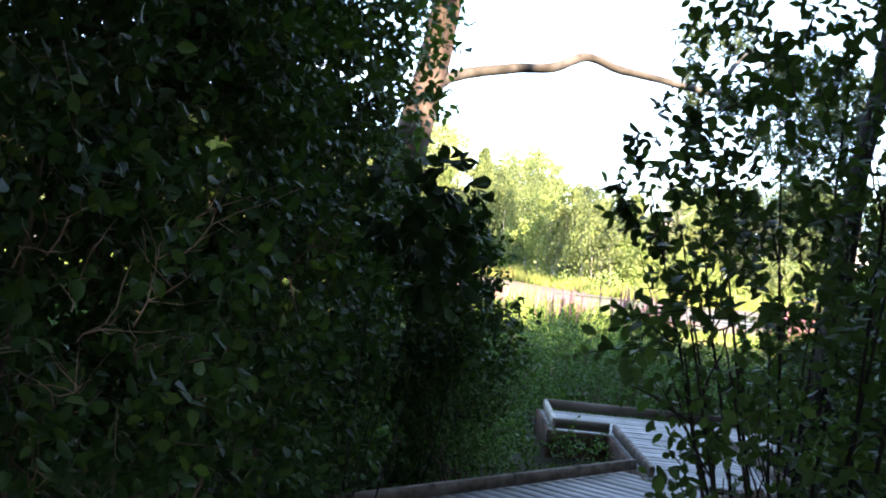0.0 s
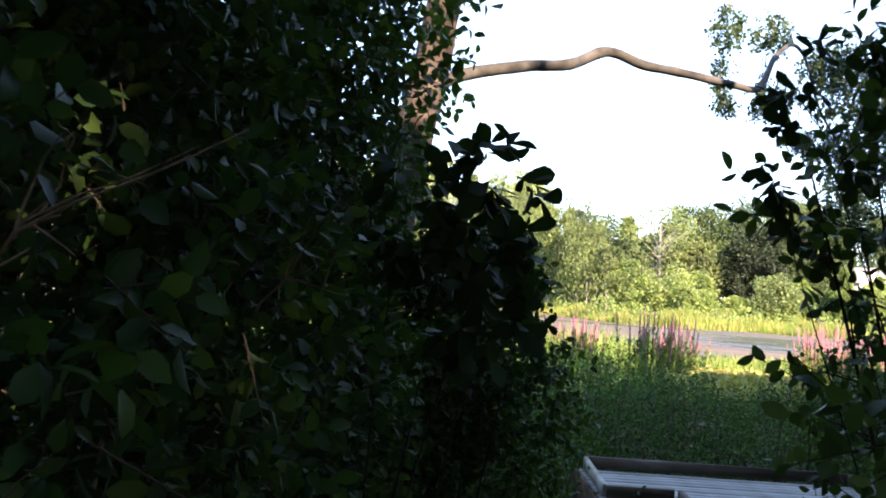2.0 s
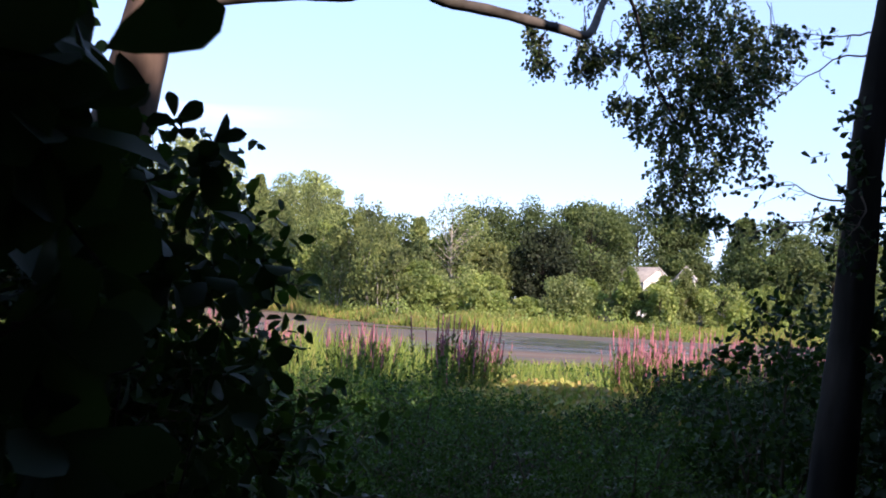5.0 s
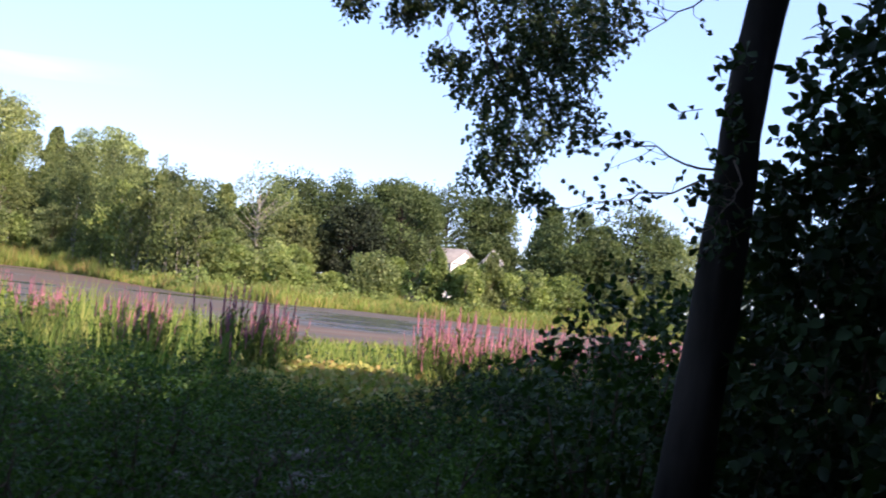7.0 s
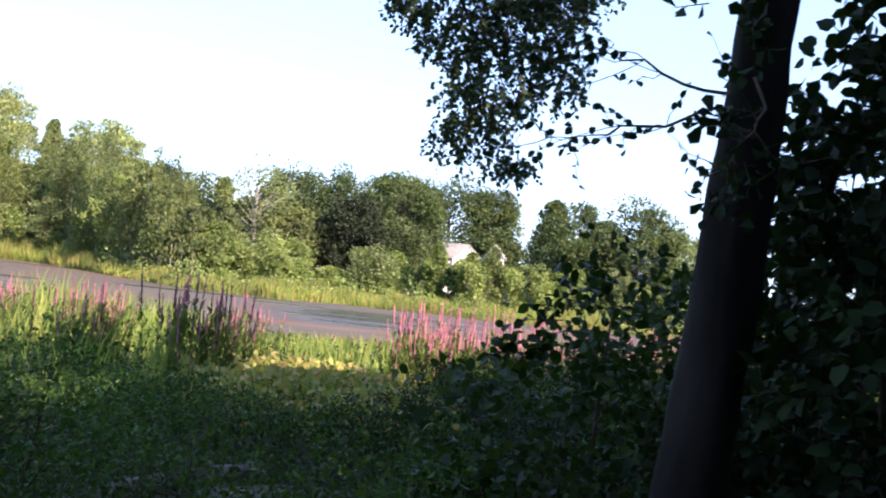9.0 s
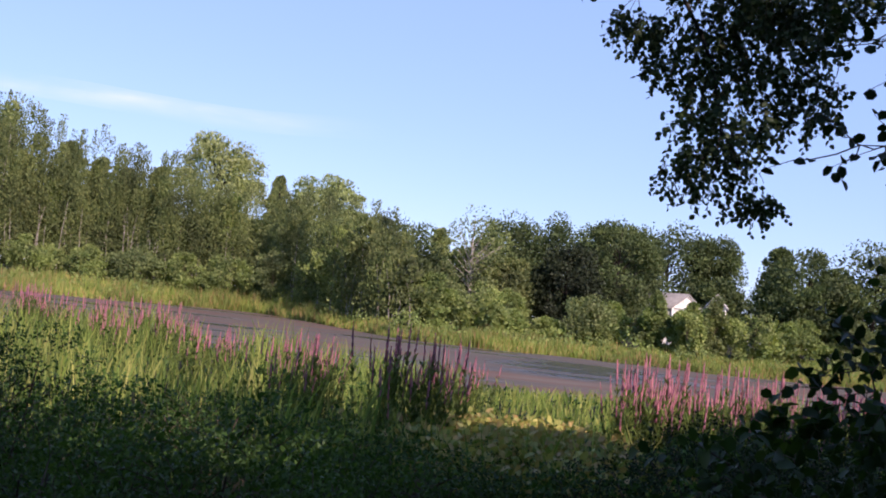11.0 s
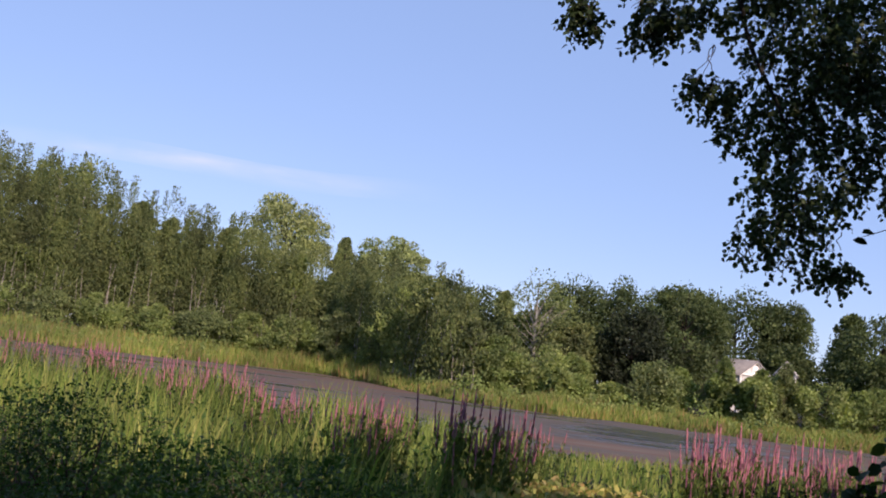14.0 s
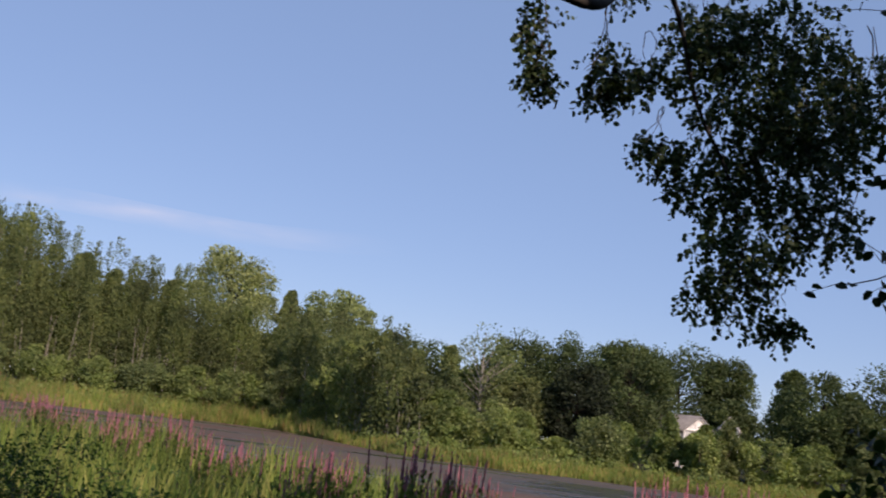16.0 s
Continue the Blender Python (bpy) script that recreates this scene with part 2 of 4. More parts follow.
OVAL = blade_outline([(0.14, 0.15), (0.38, 0.27), (0.64, 0.27), (0.87, 0.14)])
WIDE = blade_outline([(0.2, 0.14), (0.48, 0.25), (0.72, 0.3), (0.9, 0.19)])
KITE_V = np.array([(0, 0, 0), (0.5, 0.4, 0.08), (1, 0, 0), (0.5, -0.4, 0.08)])
KITE_F = np.array([(0, 1, 2, 3)])


def leaves(shape, rng, at, axis, size, width=1.0, blade=LEAF_V, faces=LEAF_F, flat=0.5, facing=None, stray=0.6):
    """Adds one blade at each place, along its axis; flat: how far the blades turn their faces up."""
    n = len(at)
    axis = unit(axis)
    up = rng.normal(size=(n, 3)) * (1 - flat) + np.array((0, 0, 1.0)) * flat
    if facing is not None:
        up = facing + rng.normal(size=(n, 3)) * stray
    side = unit(np.cross(up, axis))
    top = np.cross(axis, side)
    size = np.broadcast_to(size, (n,))[:, None, None]
    v = at[:, None, :] + size * (blade[None, :, 0:1] * axis[:, None, :] + width * blade[None, :, 1:2] * side[:, None, :] + blade[None, :, 2:3] * top[:, None, :])
    f = faces[None] + (np.arange(n) * len(blade))[:, None, None]
    shape.add(v.reshape(-1, 3), f.reshape(-1, faces.shape[1]))


def tube(shape, points, radii, sides=6):
    p = np.asarray(points, dtype=float)
    r = np.broadcast_to(np.asarray(radii, dtype=float), (len(p),))
    d = unit(np.gradient(p, axis=0))
    ref = np.array((0.31, 0.95, 0.05)) if abs(d[0][2]) > 0.7 else np.array((0, 0, 1.0))
    a = unit(np.cross(d, ref))
    b = np.cross(d, a)
    ang = np.arange(sides) * 2 * np.pi / sides
    ring = p[:, None] + r[:, None, None] * (np.cos(ang)[None, :, None] * a[:, None] + np.sin(ang)[None, :, None] * b[:, None])
    k = np.arange(sides)
    f = [np.stack([i * sides + k, i * sides + (k + 1) % sides, (i + 1) * sides + (k + 1) % sides, (i + 1) * sides + k], 1) for i in range(len(p) - 1)]
    shape.add(ring.reshape(-1, 3), np.concatenate(f))


def tubes(shape, starts, ends, r0, r1, sides=3, sag=None):
    """Many short twigs at once, each bent in the middle."""
    n = len(starts)
    mid = (starts + ends) / 2 + (0 if sag is None else sag)
    d = unit(ends - starts)
    a = unit(np.cross(d, np.array((0.2, 0.3, 0.93))))
    b = np.cross(d, a)
    ang = np.arange(sides) * 2 * np.pi / sides
    off = np.cos(ang)[None, :, None] * a[:, None] + np.sin(ang)[None, :, None] * b[:, None]
    v = np.stack([starts[:, None] + off * r0, mid[:, None] + off * (r0 + r1) / 2, ends[:, None] + off * r1], 1)
    k = np.arange(sides)
    f = np.concatenate([np.stack([i * sides + k, i * sides + (k + 1) % sides, (i + 1) * sides + (k + 1) % sides, (i + 1) * sides + k], 1) for i in range(2)])
    shape.add(v.reshape(-1, 3), (f[None] + (np.arange(n) * sides * 3)[:, None, None]).reshape(-1, 4))


def in_ball(rng, n, shell=0.0):
    d = unit(rng.normal(size=(n, 3)))
    return d * (shell + (1 - shell) * rng.random((n, 1)) ** (1 / 3))


def sway(rng, a, b, n, wobble):
    """A wandering line from a to b."""
    t = np.linspace(0, 1, n)[:, None]
    p = np.asarray(a) * (1 - t) + np.asarray(b) * t
    q = np.cumsum(rng.normal(size=(n, 3)), axis=0) * wobble
    return p + (q - q[0]) * (1 - t)


def twiggy(leaf_shape, twig_shape, rng, at, out, length, per, size, width=1.0, blade=(LEAF_V, LEAF_F), droop=0.2, flat=0.5, thick=0.004):
    """Twigs that end in a spray of leaves."""
    n = len(at)
    ends = at + unit(out) * length * (0.6 + 0.8 * rng.random((n, 1)))
    ends[:, 2] -= droop * length
    if twig_shape is not None:
        tubes(twig_shape, at[::3], ends[::3], thick, thick * 0.4)
    turn = np.tile(np.arange(per), n) * 2.4 + np.repeat(rng.random(n) * 6.28, per)
    k = np.tile((np.arange(per) + 0.5) / per, n)[:, None]
    base = np.repeat(at, per, 0) * (1 - k) * 0.9 + np.repeat(ends, per, 0) * (k + (1 - k) * 0.1)
    d = np.repeat(unit(ends - at), per, 0)
    a = unit(np.cross(d, np.array((0.13, 0.2, 0.97))))
    b = np.cross(d, a)
    axis = d * (0.35 + 0.5 * k) + np.cos(turn)[:, None] * a + np.sin(turn)[:, None] * b
    axis[:, 2] -= droop
    sz = size * (0.65 + 0.6 * rng.random(n * per))
    leaves(leaf_shape, rng, base, axis, sz, width, blade[0], blade[1], flat)


def empty(name, x, y, z, label, category, group=""):
    e = new(name)
    e.location = (x, y, z)
    return tagged(e, label, category, group)


# ---- lie of the land ----
WATER_Z = -0.75


def wood_front(x):
    """The line that the far wood keeps behind, going along x."""
    x = max(-200.0, min(200.0, x))
    return 84 + 34 / (1 + math.exp((x - 7.5) / 2.2)) + 1.2 * math.sin(x * 0.33) + 0.6 * math.sin(x * 0.9)


def shore_far(x):
    """Where the far bank begins: the reeds reach further out where the pond runs back."""
    return wood_front(x) - 19 / (1 + math.exp(max(-30.0, min(30.0, (x + 7) / 2.5))))


def shore_near(x):
    return 39.5 + 10.0 / (1 + math.exp(max(-30.0, min(30.0, x - 2)))) + 1.5 * math.sin(x * 0.21 + 1) + 0.8 * math.sin(x * 0.6)


def land(x, y):
    """Height of the soil."""
    n = 0.09 * noise.noise((x * 0.35, y * 0.35, 0)) + 0.04 * noise.noise((x * 1.3, y * 1.3, 2))
    z = -0.58 + n
    z -= 0.42 * math.exp(-(((x - 4.7) / 1.0) ** 2 + ((y - 19.7) / 0.7) ** 2))
    sn, sf = shore_near(x), shore_far(x)
    k = max(0.0, min(1.0, (y - sn) / 3)) * max(0.0, min(1.0, (sf - y) / 3))
    z -= 0.7 * k
    if y > sf:
        z += min(1.0, (y - sf) * 0.04)
    if y < 2:
        z += 0.25 * min(1.0, (2 - y) / 4)
    return z


def axis_steps(*spans):
    out = []
    for a, b, n in spans:
        out += list(np.linspace(a, b, n, endpoint=False))
    return out + [spans[-1][1]]


def build_ground():
    xs = axis_steps((-2500, -120, 10), (-120, -25, 20), (-25, 60, 100), (60, 160, 20), (160, 2500, 10))
    ys = axis_steps((-2500, -60, 10), (-60, -5, 15), (-5, 50, 90), (50, 140, 90), (140, 300, 12), (300, 2500, 8))
    v = [(x, y, land(x, y)) for y in ys for x in xs]
    w = len(xs)
    f = [(j * w + i, j * w + i + 1, (j + 1) * w + i + 1, (j + 1) * w + i) for j in range(len(ys) - 1) for i in range(w - 1)]
    s = Shape()
    s.add(v, f)
    tagged(piece("ground", s, M_GROUND, smooth=True), "dark marshy soil with low green growth", "ground", kind="structure")
    s = Shape()
    s.add([(-110, 5, WATER_Z), (140, 5, WATER_Z), (140, 125, WATER_Z), (-110, 125, WATER_Z)], [(0, 1, 2, 3)])
    tagged(piece("water", s, M_WATER), "still grey pond water with brown floating weed", "water", kind="structure")


build_ground()


# ---- boardwalk ----
def deck_z(y):
    return -0.0125 * max(y, -4)


def block(shape, a, b, width, height, top=0.0):
    """A squared board from a to b; its upper face lies top above those points. Edges are eased."""
    a, b = np.array(a, float), np.array(b, float)
    d = unit(b - a)
    s = unit(np.cross(d, (0, 0, 1)))
    u = np.cross(s, d)
    e = min(0.006, height * 0.2)
    prof = [(-width / 2, top - height), (width / 2, top - height), (width / 2, top - e), (width / 2 - e, top), (-width / 2 + e, top), (-width / 2, top - e)]
    v = [p + s * q + u * h for p in (a, b) for q, h in prof]
    shape.add(v, [(i, (i + 1) % 6, 6 + (i + 1) % 6, 6 + i) for i in range(6)])
    shape.add([v[i] for i in range(12)], [(5, 4, 3, 2, 1, 0), (6, 7, 8, 9, 10, 11)])


def build_boardwalk():
    rng = np.random.default_rng(5)
    walk_thing = empty("boardwalk", 0.6, 6, deck_z(6) - 0.3, "weathered grey plank boardwalk with low kerb boards", "boardwalk")
    plank = {}

    def run(a, b, wide, kerbs, rise=0.0):
        a, b = Vector((*a, deck_z(a[1]) + rise)), Vector((*b, deck_z(b[1]) + rise))
        d = (b - a).normalized()
        n = int((b - a).length / 0.148)
        if wide not in plank:
            s = Shape()
            block(s, (-wide / 2, 0, 0), (wide / 2, 0, 0), 0.119, 0.036)
            plank[wide] = s.mesh("plank", M_BOARD)
        heading = math.atan2(d.y, d.x) - math.pi / 2
        for i in range(n):
            p = a + d * (0.074 + 0.148 * i)
            ob = new("plank", plank[wide])
            ob.parent = walk_thing
            ob.location = p - Vector(walk_thing.location) + Vector((0, 0, rng.normal() * 0.0015))
            ob.rotation_euler = (rng.normal() * 0.004, 0, heading + rng.normal() * 0.004)
        side = Vector((-d.y, d.x, 0)).normalized()
        base = Vector(walk_thing.location)
        for sgn in kerbs:
            off = side * sgn * (wide / 2 - 0.03)
            cuts = [0.0, 0.52, 1.0]
            for c0, c1 in zip(cuts, cuts[1:]):
                s = Shape()
                block(s, a.lerp(b, c0) + off - base, a.lerp(b, c1 - 0.004) + off - base, 0.042, 0.085, 0.105)
                piece("kerb_board", s, M_KERB, walk_thing, "low brown kerb board")
            s = Shape()
            out = side * sgn * (wide / 2 + 0.022)
            block(s, a + out - base, b + out - base, 0.036, 0.2, -0.006)
            piece("fascia_board", s, M_FASCIA, walk_thing, "dark brown fascia board")
        m = max(2, int((b - a).length / 1.6))
        for i in range(m + 1):
            for sgn in (-1, 1):
                q = a.lerp(b, i / m) + side * sgn * (wide / 2 - 0.12)
                low = land(q.x, q.y) - 0.2
                s = Shape()
                block(s, (q.x - base.x, q.y - base.y, q.z - 0.04 - base.z), (q.x - base.x + 0.001, q.y - base.y, low - base.z), 0.09, 0.09, 0.045)
                piece("post", s, M_FASCIA, walk_thing)

    run((0.15, -4.2), (0.12, 6.55), 1.2, (-1, 1))
    run((0.02, 6.30), (2.33, 8.97), 1.2, (1, -1), -0.007)
    run((2.54, 8.95), (2.60, 11.42), 1.2, (1, -1), 0.004)
    # the viewing platform across the end
    base = Vector(walk_thing.location)
    s = Shape()
    block(s, (-1.3, 0, 0), (1.3, 0, 0), 0.119, 0.036)
    wide_plank = s.mesh("plank", M_BOARD)
    y = 11.48
    while y < 12.9:
        ob = new("plank", wide_plank)
        ob.parent = walk_thing
        ob.location = Vector((2.68, y, deck_z(11.4) + rng.normal() * 0.0015)) - base
        ob.rotation_euler = (0, 0, 0.02 + rng.normal() * 0.003)
        y += 0.148
    z = deck_z(11.4)
    for a, b, lab in (((1.41, 11.40), (1.44, 12.86), "pale kerb board"), ((1.44, 12.9), (3.95, 12.95), "dark kerb board"), ((3.95, 11.45), (3.97, 12.9), "low brown kerb board"), ((1.41, 11.38), (1.97, 11.39), "low brown kerb board")):
        s = Shape()
        block(s, Vector((*a, z)) - base, Vector((*b, z)) - base, 0.045, 0.1, 0.118)
        piece("kerb_board", s, M_PALEBARK if "pale" in lab else M_KERB, walk_thing, lab)
    for a, b in (((1.36, 11.36), (1.96, 11.37)), ((1.36, 11.38), (1.36, 12.92))):
        s = Shape()
        block(s, Vector((*a, z)) - base, Vector((*b, z)) - base, 0.036, 0.28, -0.006)
        piece("fascia_board", s, M_FASCIA, walk_thing, "dark brown fascia board")


build_boardwalk()


# ---- shrubs and trees beside the walk ----
def shrub(name, x, y, top, lobes, leaf, per, count, mat, label, category, seed, width=1.0, blade=(LEAF_V, LEAF_F), twig=0.22, stems=6, droop=0.2, flat=0.45, group="", bark=None, bare=0, stem=0.022):
    """lobes: (dx, dy, z, rx, ry, rz) in metres round the foot, z from the ground."""
    rng = np.random.default_rng(seed)
    g = land(x, y)
    e = empty(name, x, y, g, label, category, group)
    lf, tw, st = Shape(), Shape(), Shape()
    vol = np.array([(l[3] * l[4] * l[5]) ** 0.67 for l in lobes])
    share = np.maximum(4, (count * vol / vol.sum())).astype(int)
    for l, n in zip(lobes, share):
        c, r = np.array(l[:3]), np.array(l[3:])
        u = in_ball(rng, n, 0.45)
        at = c + u * r
        at[:, 2] = np.maximum(at[:, 2], 0.05)
        out = u + rng.normal(size=(n, 3)) * 0.5 + np.array((0, 0, 0.25))
        twiggy(lf, tw, rng, at, out, twig, per, leaf, width, blade, droop, flat)
        foot = np.array((l[0] * 0.25 + rng.normal() * 0.06, l[1] * 0.25 + rng.normal() * 0.06, -0.05))
        for k in range(max(1, stems // len(lobes))):
            end = c + in_ball(rng, 1)[0] * r * 0.7
            line = sway(rng, foot, end, 7, 0.03)
            tube(st, line, np.linspace(stem, stem * 0.27, 7), 5)
            for b in range(3):
                q = line[rng.integers(2, 6)]
                tube(st, sway(rng, q, q + unit(end - q + rng.normal(size=3) * 0.6) * min(0.5, twig * 1.8), 5, 0.02), np.linspace(stem * 0.4, stem * 0.13, 5), 4)
    tagged(piece("foliage", lf, mat, e), kind="stuff")
    st.join(tw)
    tagged(piece("branchwork", st, bark or M_TWIG, e, smooth=True), kind="stuff")
    if bare:
        for k in range(bare):
            dry = Shape()
            l = lobes[rng.integers(2)]
            a = np.array(l[:3]) + unit(np.array((0.75, -0.65, 0)) + rng.normal(size=3) * 0.45) * np.array(l[3:]) * 0.86
            line = sway(rng, a, a + np.array((0.2 * rng.random(), -0.12 + 0.12 * rng.random(), 0.06 + 0.16 * rng.random())), 6, 0.025)
            tube(dry, line, np.linspace(0.004, 0.0014, 6), 4)
            for b in range(4):
                q = line[rng.integers(1, 5)]
                tube(dry, sway(rng, q, q + np.array((0.05, -0.03, 0.08)) + rng.normal(size=3) * 0.09, 5, 0.012), np.linspace(0.003, 0.0012, 5), 3)
            piece("dry_twig", dry, M_DRYTWIG, e, "bare pale brown twig")
    return e


LEFT = "dense dark green shrub crowding the boardwalk"
for n, (x, y, lobes, leaf, count, bare) in enumerate([
    (-1.5, 3.6, [(0, 0, 0.8, 0.8, 0.8, 0.8), (0.1, 0.3, 1.8, 0.8, 0.9, 0.8), (-0.3, 0.2, 2.8, 0.8, 0.9, 0.8), (-0.8, -0.4, 1.5, 0.8, 0.8, 1.2)], 0.072, 1900, 30),
    (-1.3, 5.4, [(0, 0, 0.8, 0.85, 0.9, 0.8), (0.1, 0, 1.9, 0.8, 0.9, 0.8), (-0.1, 0.2, 2.9, 0.75, 0.9, 0.8), (-0.4, 0.4, 3.7, 0.8, 0.9, 0.7)], 0.072, 2400, 3),
    (-1.05, 7.3, [(0, 0, 0.8, 0.75, 0.9, 0.8), (0.1, 0, 1.7, 0.75, 0.9, 0.8), (-0.05, 0.1, 2.5, 0.7, 0.8, 0.6), (-0.5, 0.3, 3.3, 0.75, 0.8, 0.8), (-0.55, 0.2, 4.2, 0.8, 0.8, 0.6)], 0.068, 3100, 0),
    (-0.45, 9.5, [(0, 0, 0.7, 0.7, 0.8, 0.7), (0.15, 0.1, 1.5, 0.75, 0.8, 0.6), (0.85, 0.15, 1.45, 0.42, 0.45, 0.4), (-0.1, 0.1, 2.2, 0.65, 0.7, 0.55), (0.6, 0.2, 1.0, 0.5, 0.5, 0.35), (0.62, 0.2, 2.1, 0.36, 0.4, 0.45)], 0.066, 2700, 0),
    (-3.0, 6.0, [(0, 0, 1.2, 1.2, 1.5, 1.2), (0, 0, 2.8, 1.2, 1.5, 1.2), (0.3, 0.5, 4.0, 1.1, 1.3, 1.0)], 0.085, 1300, 0),
    (-2.3, 9.6, [(0, 0, 1.1, 1.2, 1.3, 1.1), (0, 0, 2.6, 1.1, 1.3, 1.1), (0.3, 0, 3.9, 0.9, 1.1, 0.9)], 0.08, 1300, 0),
    (-0.95, 9.2, [(0.1, 0, 2.9, 0.5, 0.5, 0.4), (0.05, 0, 3.5, 0.55, 0.5, 0.5), (0.0, 0.1, 4.3, 0.6, 0.6, 0.5)], 0.085, 700, 0),
    (-1.75, 8.3, [(0, 0, 2.6, 0.9, 0.9, 0.8), (0.1, 0, 3.6, 0.9, 0.9, 0.8), (0, 0, 4.6, 0.95, 0.9, 0.8), (-0.7, -0.6, 4.2, 0.9, 0.9, 1.0)], 0.095, 1500, 0),
    (-2.1, 7.0, [(0, 0, 2.2, 0.9, 0.9, 1.0), (0, 0, 3.6, 0.9, 0.9, 0.9), (0, 0, 4.7, 1.0, 1.0, 0.8)], 0.1, 1200, 0),
    (-2.8, 2.0, [(0, 0, 1.0, 1.0, 1.2, 1.0), (0, 0, 2.4, 1.0, 1.2, 1.1), (0.4, 0.5, 3.4, 0.9, 1.0, 0.8)], 0.085, 1300, 16)]):
    shrub("shrub", x, y, 3, lobes, leaf, 7, count, M_BUSH, LEFT, "shrub", 11 + n, 0.8, (LEAF_V, LEAF_F) if leaf < 0.07 or n < 2 else (KITE_V, KITE_F), bare=bare)
for n, (x, y, lobes, count) in enumerate([(-0.9, 8.7, [(0.1, 0, 3.0, 0.6, 0.6, 0.4), (0.2, 0, 3.7, 0.7, 0.6, 0.5), (0.0, 0, 4.4, 0.7, 0.6, 0.4), (-0.1, -0.3, 3.2, 0.6, 0.6, 0.6)], 300), (-1.0, 10.6, [(0.2, 0, 2.7, 0.6, 0.6, 0.5), (0.4, 0, 3.6, 0.6, 0.6, 0.5), (0.3, 0, 4.4, 0.7, 0.7, 0.4)], 170)]):
    shrub("sapling", x, y, 4, lobes, 0.085, 6, count, M_SAPLING, "tall thin sapling rising out of dense shrubs", "sapling", 60 + n, 1.0, OVAL, 0.24, 3, 0.2, 0.35, bark=M_BARK, stem=0.01)
BIG = "broad-leaved shoot with thick dark oval leaves"
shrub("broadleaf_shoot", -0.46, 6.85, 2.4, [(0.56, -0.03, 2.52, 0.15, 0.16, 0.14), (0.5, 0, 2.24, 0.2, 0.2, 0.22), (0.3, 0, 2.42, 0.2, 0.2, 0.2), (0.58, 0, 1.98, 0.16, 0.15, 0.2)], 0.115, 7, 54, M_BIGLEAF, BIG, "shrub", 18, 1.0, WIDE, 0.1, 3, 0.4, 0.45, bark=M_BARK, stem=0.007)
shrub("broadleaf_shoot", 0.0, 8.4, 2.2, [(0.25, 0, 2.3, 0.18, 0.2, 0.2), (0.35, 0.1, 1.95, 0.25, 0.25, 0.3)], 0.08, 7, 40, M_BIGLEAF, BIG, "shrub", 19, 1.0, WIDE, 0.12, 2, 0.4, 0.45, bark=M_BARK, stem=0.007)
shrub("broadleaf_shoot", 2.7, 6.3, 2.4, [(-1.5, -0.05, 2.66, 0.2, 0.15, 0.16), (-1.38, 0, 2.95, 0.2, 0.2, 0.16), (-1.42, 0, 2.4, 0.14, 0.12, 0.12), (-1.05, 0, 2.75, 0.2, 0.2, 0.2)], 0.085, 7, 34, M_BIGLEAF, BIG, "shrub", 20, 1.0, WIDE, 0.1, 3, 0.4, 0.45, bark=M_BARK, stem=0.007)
SAP = "leafy sapling with thin upright stems beside the boardwalk"
shrub("sapling", 1.8, 4.7, 3.5, [(0, 0, 1.0, 0.6, 0.7, 0.6), (-0.1, 0, 1.9, 0.6, 0.7, 0.6), (0, 0, 2.8, 0.65, 0.7, 0.7), (0.2, 0, 3.6, 0.9, 0.9, 0.6), (-0.5, 0, 1.9, 0.3, 0.4, 0.25)], 0.072, 6, 520, M_SAPLING, SAP, "sapling", 21, 1.0, OVAL, 0.24, 12, 0.15, 0.4, bark=M_BARK, stem=0.016)
shrub("sapling", 2.15, 6.1, 3.5, [(0, 0, 0.9, 0.65, 0.6, 0.7), (-0.2, 0, 1.8, 0.7, 0.6, 0.6), (-0.35, 0.1, 2.7, 0.6, 0.5, 0.45), (0.2, 0, 3.4, 0.9, 0.7, 0.7), (-0.85, 0.1, 2.5, 0.25, 0.3, 0.2)], 0.075, 6, 400, M_SAPLING, SAP, "sapling", 22, 1.0, OVAL, 0.24, 12, 0.15, 0.4, bark=M_BARK, stem=0.016)
shrub("sapling", 3.2, 5.4, 3.5, [(0, 0, 1.0, 0.9, 0.9, 0.9), (0, 0, 2.2, 0.9, 0.9, 0.9), (0.2, 0, 3.4, 1.0, 1.0, 0.8)], 0.075, 6, 820, M_SAPLING, SAP, "sapling", 23, 1.0, OVAL, 0.24, 12, 0.15, 0.4, bark=M_BARK, stem=0.016)
RIGHT = "tall dark shrub with broad leaves around a tree trunk"
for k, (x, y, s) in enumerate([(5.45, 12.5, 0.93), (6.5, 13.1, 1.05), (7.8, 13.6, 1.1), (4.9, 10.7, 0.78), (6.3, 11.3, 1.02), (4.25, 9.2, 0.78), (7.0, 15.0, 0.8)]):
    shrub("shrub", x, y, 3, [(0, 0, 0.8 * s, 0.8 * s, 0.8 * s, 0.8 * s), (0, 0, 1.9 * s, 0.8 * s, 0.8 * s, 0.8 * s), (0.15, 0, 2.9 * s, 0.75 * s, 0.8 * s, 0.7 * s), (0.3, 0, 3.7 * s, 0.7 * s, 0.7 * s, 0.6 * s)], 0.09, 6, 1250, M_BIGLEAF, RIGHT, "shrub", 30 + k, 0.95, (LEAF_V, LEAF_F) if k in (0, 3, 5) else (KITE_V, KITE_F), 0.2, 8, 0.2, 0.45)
shrub("shrub", 5.1, 14.6, 2, [(0, 0, 0.6, 0.7, 0.6, 0.6), (-0.2, 0, 1.25, 0.75, 0.6, 0.5), (0.3, 0, 1.9, 0.5, 0.5, 0.45)], 0.075, 7, 420, M_BUSH, "dark open shrub at the foot of a tree", "shrub", 37, twig=0.25)
